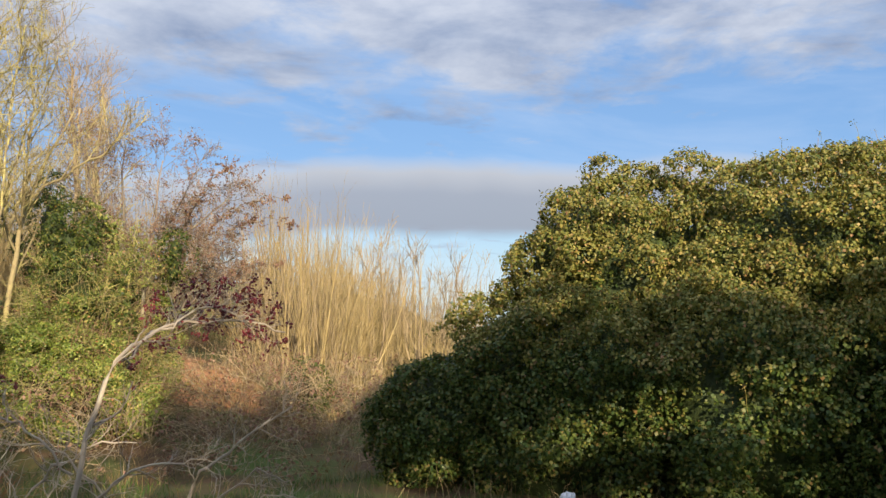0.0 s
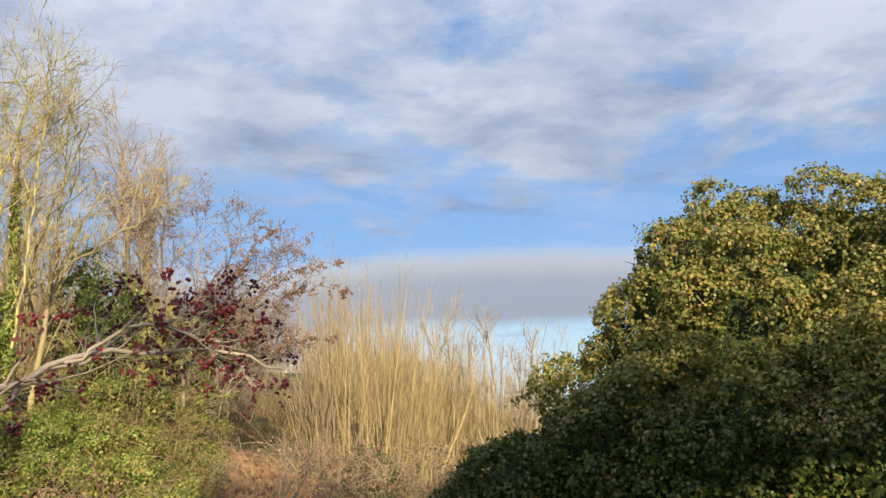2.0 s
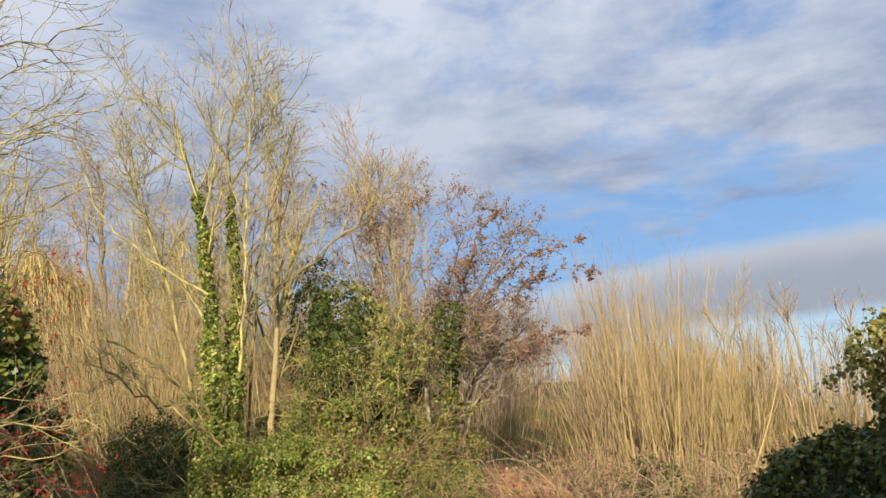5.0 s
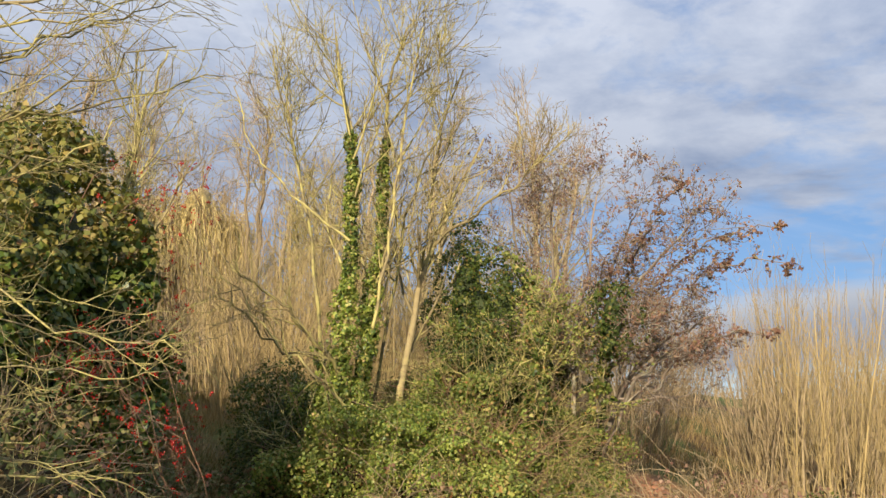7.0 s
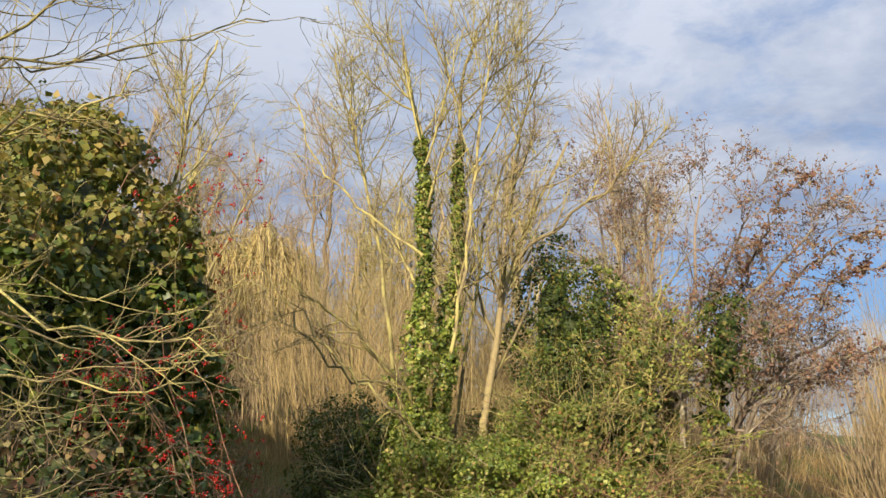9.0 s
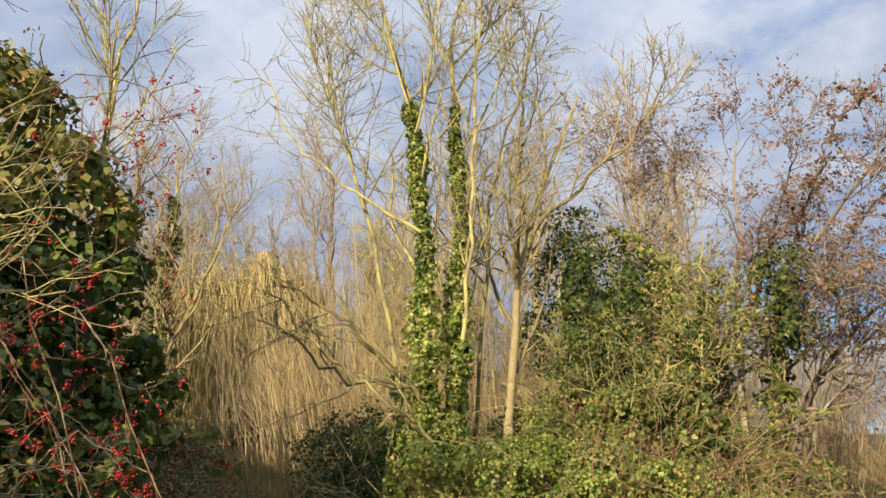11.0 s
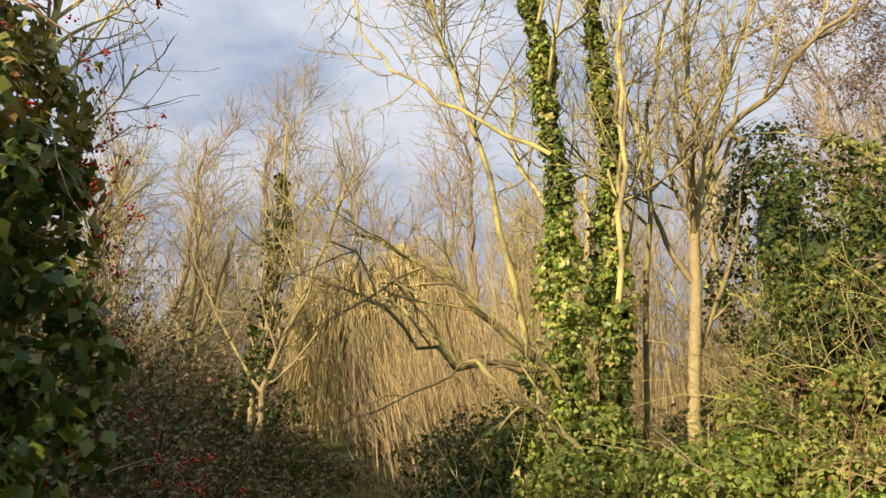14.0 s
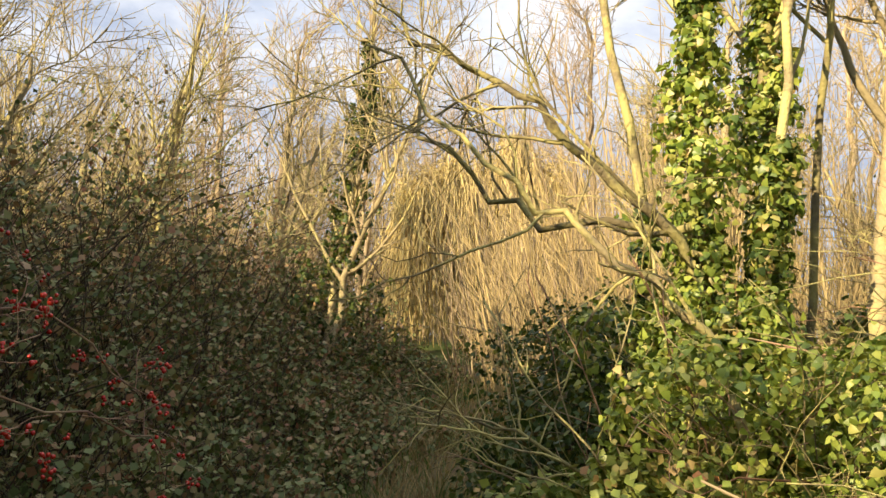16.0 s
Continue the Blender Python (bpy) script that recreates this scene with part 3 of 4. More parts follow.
def ivy_ash():
    g = 0.7
    stems = [line([(-6.82, 11.8, g), (-6.77, 11.8, 2.4), (-6.75, 11.76, 4.0), (-6.95, 11.7, 5.0), (-7.2, 11.65, 6.0)], 0.045, 0.011),
             line([(-6.6, 11.95, g), (-6.52, 11.98, 2.2), (-6.42, 12.0, 3.4), (-6.38, 12.05, 4.6), (-6.2, 12.1, 6.1)], 0.024, 0.009, 18, 0.022),
             line([(-6.78, 12.12, g), (-6.7, 12.15, 2.6), (-6.68, 12.18, 4.2), (-6.7, 12.15, 5.3), (-6.6, 12.2, 6.2)], 0.045, 0.011),
             line([(-6.75, 12.3, g), (-6.62, 12.45, 3.0), (-6.35, 12.5, 4.4), (-6.0, 12.6, 5.7)], 0.02, 0.009, 18, 0.022),
             line([(-6.9, 11.8, g), (-7.1, 11.7, 2.8), (-7.5, 11.6, 4.2), (-7.8, 11.5, 5.2)], 0.028, 0.009)]
    t, tw = tree("ivy_clad_ash", (-6.7, 11.9), "bare multi-stemmed tree with yellow lichen and ivy-wrapped trunks", stems, BROAD, BARK)
    arch = [line([(-6.7, 11.8, 1.0), (-6.72, 11.76, 1.9), (-6.8, 11.3, 2.35), (-7.05, 10.95, 2.65), (-7.4, 10.6, 3.0)], 0.03, 0.008, 20, 0.022),
            line([(-6.35, 11.65, 0.8), (-6.41, 11.6, 1.5), (-6.6, 11.2, 1.9), (-6.9, 10.85, 2.25), (-7.2, 10.5, 2.7)], 0.022, 0.006, 20, 0.022),
            line([(-6.7, 11.7, 2.1), (-7.1, 11.3, 2.15), (-7.6, 11.0, 2.6), (-8.1, 10.8, 3.3)], 0.018, 0.006, 16, 0.03),
            line([(-6.7, 11.7, 3.4), (-7.3, 11.3, 3.9), (-7.8, 11.1, 4.5), (-8.1, 11.0, 5.2)], 0.016, 0.006, 16, 0.03),
            line([(-6.3, 11.4, 0.6), (-6.5, 11.2, 1.05), (-7.0, 10.9, 1.3)], 0.012, 0.005, 12, 0.02)]
    for a in arch:
        part("low_limb", tubes(*a, 7), BARK, t, "low arching bare limb", True)
    P, R = stack(arch)
    a, b = grow(P, R, 11, 0.25, 1.0, 45, 0.95, 0.05, 9, 0.2, 0.55, 0.3, 0.005)
    c, d = grow(a, b, 6, 0.2, 1.0, 45, 0.4, 0.05, 6, 0.22, 0.6, 0.4, 0.003)
    part("limb_spray", join([tubes(a, b, 4), tubes(c, d, 3)]), BARK, t, kind="stuff")
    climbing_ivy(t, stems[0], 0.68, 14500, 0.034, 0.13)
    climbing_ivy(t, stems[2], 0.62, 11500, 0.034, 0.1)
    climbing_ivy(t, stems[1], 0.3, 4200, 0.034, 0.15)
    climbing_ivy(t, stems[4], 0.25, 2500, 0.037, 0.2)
    foot = [(-6.75, 11.95, 1.2, 0.34, 0.34, 0.85), (-6.5, 11.65, 0.8, 0.4, 0.4, 0.7)]
    part("ivy_skirt", tufts(foot, 0, 13, 0.031, 2.0, IVY_SHAPE, 0.09, None, 0.2, billow_skin(foot, 110, 0.15, 1500, 2.0, 0.2)), IVY_BRIGHT, t, "bright ivy about the foot", kind="stuff")
    p, nrm = mound_points(foot, 420, 2.0, 0.2)
    p = p[:300] + nrm[:300] * 0.14
    pieces("leaf", IVY_SHAPE, p, 0.042 * rng.uniform(0.7, 1.3, len(p)), IVY_BRIGHT, t, unit(nrm[:300] + rng.normal(0, 0.4, (len(p), 3))))


ivy_ash()


def pale_tree():
    stems = [line([(-6.62, 12.78, 0.9), (-6.64, 12.8, 2.0), (-6.5, 12.85, 3.2), (-6.35, 12.95, 3.9), (-5.9, 13.1, 5.0)], 0.054, 0.012),
             line([(-6.42, 12.9, 3.6), (-6.0, 13.0, 3.95), (-5.5, 13.1, 4.3), (-5.2, 13.15, 4.6)], 0.024, 0.008),
             line([(-6.45, 12.88, 3.4), (-6.5, 12.9, 4.4), (-6.45, 13.0, 5.4)], 0.024, 0.008)]
    tree("pale_barked_tree", (-6.62, 12.78), "slender bare tree with a pale buff trunk and split bark", stems, SLENDER, PALE)


pale_tree()


def rusty_hawthorn():
    stems = [line([(-5.1, 14.3, 0.6), (-5.25, 14.3, 2.2), (-5.5, 14.3, 3.4), (-5.55, 14.3, 4.9)], 0.05, 0.008),
             line([(-5.0, 14.3, 0.6), (-4.7, 14.1, 2.2), (-4.3, 13.8, 3.1), (-3.4, 13.2, 3.65)], 0.045, 0.008),
             line([(-5.0, 14.4, 0.6), (-4.6, 14.3, 1.9), (-4.0, 14.0, 2.5), (-3.3, 13.7, 2.8)], 0.04, 0.008),
             line([(-5.2, 14.4, 0.6), (-5.6, 14.4, 2.4), (-6.0, 14.4, 3.6), (-6.3, 14.3, 4.9)], 0.04, 0.008),
             line([(-5.0, 14.2, 0.6), (-5.0, 14.0, 2.2), (-4.85, 13.9, 3.3), (-4.7, 13.8, 4.4)], 0.04, 0.008),
             line([(-5.1, 14.2, 0.6), (-5.0, 14.1, 2.4), (-4.6, 13.9, 3.3), (-4.1, 13.6, 4.0)], 0.035, 0.007),
             line([(-4.9, 14.3, 0.6), (-4.5, 14.1, 1.7), (-4.0, 13.9, 2.3), (-3.6, 13.6, 2.45)], 0.03, 0.007)]
    lv = [dict(each=12, u0=0.3, u1=1.0, spread=46, length=1.2, rise=0.03, k=8, bend=0.2, ratio=0.5, least=0.005),
          dict(each=8, u0=0.2, u1=1.0, spread=45, length=0.55, rise=0.01, k=6, bend=0.24, ratio=0.55, least=0.0038),
          dict(each=6, u0=0.1, u1=1.0, spread=45, length=0.28, rise=0.03, k=4, bend=0.25, ratio=0.6, least=0.0028)]
    t, tw = tree("hawthorn_tree", (-5.1, 14.3), "spreading hawthorn with sparse rusty-red leaves and berries", stems, lv, GREYBARK)
    at, out = along(tw[2][0], 17000, 0.1, 1.0, 0.04)
    keep = (at[:, 2] > 2.3) | (rng.uniform(0, 1, 17000) < 0.15)
    at, out = at[keep], out[keep]
    part("foliage", scatter(LEAF_SHAPE, at, out, 0.034 * rng.uniform(0.6, 1.3, len(at)), 0.6, 0.3), RUST, t, "rusty red-brown leaves", kind="stuff")
    sprays = [line([(-4.5, 13.9, 3.0), (-4.0, 13.5, 3.6), (-3.7, 13.2, 3.95), (-3.4, 13.06, 4.15)], 0.014, 0.004, 16, 0.03), line([(-4.2, 13.8, 2.9), (-3.6, 13.6, 3.4), (-3.1, 13.6, 3.65), (-2.65, 13.6, 3.7)], 0.014, 0.004, 16, 0.03),
              line([(-4.1, 13.8, 2.8), (-3.5, 13.7, 3.15), (-3.0, 13.6, 3.35), (-2.5, 13.6, 3.3)], 0.014, 0.004, 16, 0.03), line([(-4.0, 13.9, 2.0), (-3.5, 13.8, 2.5), (-3.0, 13.8, 2.65), (-2.6, 13.9, 2.6)], 0.013, 0.004, 16, 0.03)]
    for s in sprays:
        branch = part("spray_branch", tubes(*s, 6), GREYBARK, t, "", True)
        a, b = grow(*s, 26, 0.15, 1.0, 50, 0.26, 0.05, 5, 0.2, 0.5, 0.4, 0.0028)
        part("twig_spray", tubes(a, b, 3), GREYBARK, branch, kind="stuff")
        at, out = along(np.concatenate([a]), 420, 0.1, 1.0, 0.03)
        part("leaf_spray", scatter(LEAF_SHAPE, at, out, 0.046 * rng.uniform(0.6, 1.3, 420), 0.6, 0.3), RUST, branch, "rusty leaves", kind="stuff")
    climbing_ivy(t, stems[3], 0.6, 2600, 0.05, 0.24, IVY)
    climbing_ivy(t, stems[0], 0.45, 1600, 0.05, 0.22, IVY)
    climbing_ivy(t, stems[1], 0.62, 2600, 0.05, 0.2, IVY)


rusty_hawthorn()


def ivy_thorn():
    """Thin thorns smothered in ivy between the pale tree and the hawthorn."""
    stems = []
    for i in range(11):
        x, y = rng.uniform(-6.3, -4.5), rng.uniform(13.0, 13.8)
        top = rng.uniform(2.3, 3.3) if i else 4.0
        stems.append(line([(x, y, 0.5), (x + rng.normal(0, 0.12), y, top * 0.5), (x + rng.normal(0, 0.25), y - 0.05, top * 0.8), (x + rng.normal(0, 0.4), y, top)], 0.014, 0.005, 14, 0.03))
    lv = [dict(each=9, u0=0.2, u1=1.0, spread=50, length=0.75, rise=0.05, k=7, bend=0.2, ratio=0.5, least=0.004), dict(each=9, u0=0.2, u1=1.0, spread=45, length=0.4, rise=0.04, k=5, bend=0.2, ratio=0.6, least=0.003)]
    t, tw = tree("ivy_covered_thorn", (-5.8, 13.4), "thorn bush smothered in dark green ivy", stems, lv, BARK, "shrub", "", False)
    for i, st in enumerate(stems):
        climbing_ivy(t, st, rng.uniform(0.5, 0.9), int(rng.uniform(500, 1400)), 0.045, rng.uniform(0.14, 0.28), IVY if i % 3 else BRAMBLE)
    heads = [(-6.5, 13.85, 3.1, 0.2, 0.22, 0.9), (-6.15, 13.7, 2.6, 0.25, 0.26, 0.8), (-5.8, 13.65, 2.85, 0.17, 0.2, 0.75), (-5.75, 13.6, 1.9, 0.36, 0.32, 0.55), (-4.35, 13.5, 2.65, 0.2, 0.22, 0.5)]
    for h in heads:
        part("ivy_core", mound_core([h], 0.7, 5.0), IVY_DEEP, t, "solid core coloured as the shade within the ivy", True)
    part("ivy_head", tufts(heads, 0, 12, 0.039, 5.0, FAR_IVY, 0.12, None, 0.3, billow_skin(heads, 200, 0.14, 2300, 5.0, 0.3)), IVY, t, "dark olive ivy heaped on the thorn", kind="stuff")
    at, out = along(tw[1][0], 5000, 0.1, 1.0, 0.04)
    part("foliage", scatter(LEAF_SHAPE, at, out, 0.04 * rng.uniform(0.6, 1.3, 5000), 0.6, 0.3), BRAMBLE, t, "small green and russet leaves", kind="stuff")


ivy_thorn()


# ---- brambles and undergrowth ----
def thicket(name, label, blobs, canes, leaf_clumps, per, leaf, mat, cane_mat, seed, core=0.64, cane_len=1.2, thick=0.0055, lumps=0):
    ob = thing(name, (blobs[0][0], blobs[0][1]), label, "undergrowth", kind="stuff")
    # dark solid core in place of the shade inside the thicket
    if core:
        part("core", mound_core(blobs, core, seed), CORE_SHADE, ob, "", True)
    if leaf_clumps:
        part("foliage", tufts(blobs, leaf_clumps, per, leaf, seed, FOLD, 0.12, None, 0.2, billow_skin(blobs, lumps, 0.17, leaf_clumps, seed, 0.25) if lumps else None), mat, ob, kind="stuff")
        if not core:
            inner = [(*b[:3], b[3] * 0.72, b[4] * 0.72, b[5] * 0.72) for b in blobs]
            part("inner_foliage", tufts(inner, leaf_clumps // 3, per, leaf * 1.4, seed, LEAF_SHAPE, 0.16, None, 0.2), mat, ob, kind="stuff")
    p, nrm = mound_points(blobs, canes, seed, 0.1)
    m = len(p)
    D = unit(nrm + rng.normal(0, 0.5, (m, 3)) + np.array([0, 0, 0.5]))
    k = 8
    L = cane_len * rng.uniform(0.3, 1.0, m)
    P = np.empty((m, k, 3))
    P[:, 0] = p - nrm * 0.25
    for j in range(1, k):
        D = unit(D + rng.normal(0, 0.14, (m, 3)) + np.array([0, 0, -0.14]))
        P[:, j] = P[:, j - 1] + D * (L / (k - 1))[:, None]
    R = np.linspace(thick, thick * 0.4, k)[None] * rng.uniform(0.6, 1.3, (m, 1))
    a, b = grow(P, R, 3, 0.2, 1.0, 45, cane_len * 0.25, 0.03, 4, 0.2, 0.6, 0.5, thick * 0.4)
    part("cane_tangle", join([tubes(P, R, 3), tubes(a, b, 3)]), cane_mat, ob, kind="stuff")
    return ob


thicket("bramble_thicket", "sunlit bramble and ivy thicket below the trees",
        [(-5.6, 12.3, 0.6, 1.2, 0.7, 0.8), (-5.0, 12.6, 0.5, 0.8, 0.7, 0.75), (-6.45, 11.65, 0.6, 0.65, 0.55, 0.7), (-5.9, 13.3, 0.9, 1.3, 0.9, 1.0), (-5.4, 13.8, 0.8, 0.9, 0.8, 1.0), (-5.4, 12.0, 0.1, 0.9, 0.6, 0.7)],
        1500, 8000, 12, 0.038, BRAMBLE, CANE, 2.0, 0.55, lumps=300)
IVY_FLOOR = [(-6.3, 11.62, 0.58, 0.75, 0.64, 0.82), (-5.6, 12.1, 0.52, 1.2, 0.7, 0.8), (-6.0, 13.0, 0.8, 1.2, 0.8, 0.9)]
ob = thing("ground_ivy", (-6.0, 11.8), "bright green ivy sprawling through the brambles", "undergrowth", kind="stuff")
part("foliage", tufts(IVY_FLOOR, 0, 12, 0.031, 8.0, IVY_SHAPE, 0.1, None, 0.25, billow_skin(IVY_FLOOR, 230, 0.17, 3800, 8.0, 0.25)), IVY_BRIGHT, ob, kind="stuff")
BRAMBLY = [(-5.6, 12.2, 0.8, 1.3, 0.8, 0.9), (-6.4, 11.7, 0.7, 0.7, 0.6, 0.8), (-5.7, 13.0, 1.3, 1.4, 0.9, 1.1), (-4.9, 12.7, 0.6, 0.9, 0.8, 0.9)]
thicket("cane_tangle", "pale arching canes and twigs over the brambles", BRAMBLY, 1100, 0, 0, 0, BRAMBLE, BARK, 12.0, 0, 0.9, 0.004)
thicket("brown_scrub", "low brown scrub of dead stems and docks below the willows",
        [(-2.9, 13.2, 0.2, 1.0, 0.8, 0.75), (-1.9, 14.6, 0.1, 1.2, 0.9, 0.7), (-0.9, 12.2, -0.1, 0.8, 0.7, 0.6), (-2.6, 16.5, 0.2, 1.0, 1.0, 0.7), (-1.0, 17.5, 0.2, 1.5, 1.0, 0.8), (-1.4, 10.6, -0.2, 0.6, 0.5, 0.5), (-3.5, 13.9, 0.3, 0.9, 0.6, 0.85), (-4.3, 13.0, 0.2, 0.6, 0.5, 0.7), (-3.4, 15.6, 0.3, 0.8, 0.7, 0.7), (-5.2, 10.9, -0.1, 0.8, 0.5, 0.95), (-4.0, 10.8, -0.1, 0.8, 0.6, 0.7), (-2.8, 11.2, -0.1, 0.8, 0.6, 0.6)],
        2300, 1100, 8, 0.045, RUST, BROWNSTEM, 3.0, 0, 1.1, 0.005)


def beside_path(x, y):
    """Metres along the trodden way beyond the end of the walk, and metres out on its shaded side."""
    dx, dy = x + 4.4, y - 9.3
    return -0.83 * dx + 0.56 * dy, -0.56 * dx - 0.83 * dy


def shaded_slope(count):
    """Brambles that climb higher the farther they stand from the trodden way."""
    # darker canes and leaves than the sunlit brambles: shade put into the colours
    ob = thing("shaded_scrub", (-9.4, 10.7), "feathery bramble scrub on the shaded slope, shade put into its colours", "undergrowth", kind="stuff")
    x, y = rng.uniform(-15.5, -5.5, count), rng.uniform(7.6, 16.5, count)
    u, out = beside_path(x, y)
    tall = 0.22 + 2.1 * smooth(0.9, 3.6, out) + 0.5 * smooth(3.1, 4.2, out) + 0.2 * smooth(0.8, 2.0, out) * np.sin(1.9 * x + 0.5 * y) * np.sin(1.6 * y - x)
    keep = ((out > 0.8 + 0.25 * np.sin(1.7 * u)) | ((u < 4.4) & (out > -0.7))) & (out < 6.5) & (u > 2.4 + 0.5 * np.sin(2 * out)) & (u < 11.5) & (np.hypot(x + 7.2, y - 7.8) > 1.6)
    x, y, tall = x[keep], y[keep], tall[keep]
    m, k = len(x), 8
    L = np.maximum(tall, 0.2) * rng.uniform(0.45, 1.12, m)
    P = np.empty((m, k, 3))
    P[:, 0] = np.stack([x, y, height(x, y) - 0.05], -1)
    D = unit(np.stack([rng.normal(0.12, 0.3, m), rng.normal(0.05, 0.3, m), np.ones(m)], -1))
    for j in range(1, k):
        D = unit(D + rng.normal(0, 0.14, (m, 3)) + np.array([0, 0, -0.02 * j]))
        P[:, j] = P[:, j - 1] + D * (L * 1.12 / (k - 1))[:, None]
    R = np.linspace(0.006, 0.0022, k)[None] * rng.uniform(0.6, 1.4, (m, 1))
    a, b = grow(P, R, 4, 0.25, 1.0, 48, 0.3, 0.04, 5, 0.2, 0.6, 0.5, 0.0022)
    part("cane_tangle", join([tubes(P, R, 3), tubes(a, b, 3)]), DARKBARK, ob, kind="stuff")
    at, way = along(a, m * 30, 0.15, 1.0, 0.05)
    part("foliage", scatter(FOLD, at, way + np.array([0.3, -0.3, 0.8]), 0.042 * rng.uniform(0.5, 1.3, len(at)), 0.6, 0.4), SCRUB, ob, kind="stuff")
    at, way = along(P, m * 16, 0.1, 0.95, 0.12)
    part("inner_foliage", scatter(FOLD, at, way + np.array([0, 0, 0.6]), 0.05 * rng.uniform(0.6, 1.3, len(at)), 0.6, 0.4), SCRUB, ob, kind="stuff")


shaded_slope(4600)
thicket("shaded_bush", "dark evergreen bush in the shade by the ivy-clad tree", [(-7.4, 11.8, 0.75, 0.42, 0.38, 0.95), (-7.0, 11.45, 0.6, 0.26, 0.25, 0.75), (-8.1, 12.3, 1.0, 0.42, 0.38, 0.8), (-8.7, 12.8, 1.1, 0.42, 0.38, 0.75)], 60, 2600, 12, 0.034, IVY, DARKBARK, 15.0, 0.7, 0.6, 0.004)
thicket("bare_tangle", "tangle of leafless thorny stems in front of the ivy",
        [(-4.9, 7.0, 0.4, 0.7, 0.7, 0.85), (-5.4, 7.5, 0.5, 0.6, 0.6, 0.9), (-4.5, 6.3, 0.3, 0.6, 0.6, 0.8)],
        750, 1500, 8, 0.04, SCRUB, BROWNBARK, 7.0, 0.7, 0.95, 0.0042)


# ---- osiers: upright straw-coloured shoots ----
def osier(name, label, at, count, radius, tall, mat, group, lean=0.07, spread_top=0.5, twig=2, thick=0.011, single=26):
    t = thing(name, at, label, "willow", group)
    a, r = rng.uniform(0, 2 * np.pi, count), radius * np.sqrt(rng.uniform(0, 1, count))
    ox, oy = np.cos(a) * r, np.sin(a) * r
    x, y = at[0] + ox, at[1] + oy
    z = height(x, y) - 0.05
    k = 9
    L = tall * np.where(rng.uniform(0, 1, count) < 0.22, rng.uniform(0.7, 1.2, count), rng.uniform(0.25, 0.82, count)) * (1 - 0.3 * (r / radius) ** 2)
    D = unit(np.stack([ox / radius * spread_top * 0.3, oy / radius * spread_top * 0.3, np.ones(count)], -1) + rng.normal(0, lean, (count, 3)))
    P = np.empty((count, k, 3))
    P[:, 0] = np.stack([x, y, z], -1)
    for j in range(1, k):
        D = unit(D + rng.normal(0, 0.045, (count, 3)) + np.array([0, 0, 0.05]))
        P[:, j] = P[:, j - 1] + D * (L / (k - 1))[:, None]
    R = np.linspace(thick, thick * 0.16, k)[None] * np.exp(rng.normal(-0.15, 0.45, (count, 1)))
    R[:single] = np.linspace(2.2, 0.55, k)[None] * thick * rng.uniform(0.7, 1.5, (single, 1))
    for p, q in zip(P[:single], R[:single]):
        part("shoot", tubes(p[None], q[None], 5), mat, t, "", True)
    crown = [tubes(P[single:, ::2], R[single:, ::2] * 1.1, 3)]
    a2, b2 = grow(P, R, twig, 0.3, 1.0, 26, tall * 0.22, 0.12, 3, 0.16, 0.45, 0.4, 0.0037)
    crown.append(tubes(a2, b2, 3))
    part("crown", join(crown), mat, t, kind="stuff")
    return t


OS = "straw-yellow osier willow with dense upright bare shoots"
first = osier("osier_willow", OS, (-3.0, 21.5), 300, 1.5, 4.4, STRAW, "osier willows", 0.07, 0.6, 5, 0.0095)
second = osier("osier_willow", OS, (-0.9, 22.5), 110, 1.5, 4.0, STRAW, "osier willows", 0.12, 1.0, 7, 0.008)
third = osier("osier_willow", "buff-brown osier willow with dense upright bare shoots", (-3.7, 20.4), 230, 1.3, 4.0, BROWNSTEM, "osier willows", 0.13, 0.8, 5)
for ob, x, y, a in ((first, -4.4, 25.0, 70), (second, -3.0, 19.4, 260), (third, -2.0, 25.0, 150), (third, -0.6, 26.5, 200), (first, -2.8, 27.5, 10), (second, -1.8, 24.0, 40)):
    copy_thing(ob, pose(x, y, float(height(x, y)), 0, 0, a))
BR = "buff thicket of thin leafless shoots and twigs"
b1 = osier("shoot_thicket", BR, (-9.8, 14.8), 360, 1.7, 3.9, STRAW, "shoot thickets", 0.12, 0.8, 4, 0.0065)
b2 = osier("shoot_thicket", BR, (-12.6, 16.0), 360, 1.8, 4.1, BROWNSTEM, "shoot thickets", 0.12, 0.8, 4, 0.0075)
for ob, x, y, a in ((b1, -14.0, 18.5, 100), (b1, -9.0, 17.8, 170), (b2, -20.5, 15.0, 220), (b1, -19.0, 11.5, 300), (b2, -22.0, 20.0, 60), (b1, -13.0, 22.0, 10), (b2, -7.5, 19.5, 80), (b2, -17.0, 21.5, 140), (b1, -23.0, 12.0, 200), (b2, -18.0, 8.5, 20), (b1, -10.6, 21.0, 33), (b2, -11.6, 24.5, 190), (b1, -16.0, 26.0, 250), (b2, -8.8, 26.0, 310)):
    copy_thing(ob, pose(x, y, float(height(x, y)), 0, 0, a))


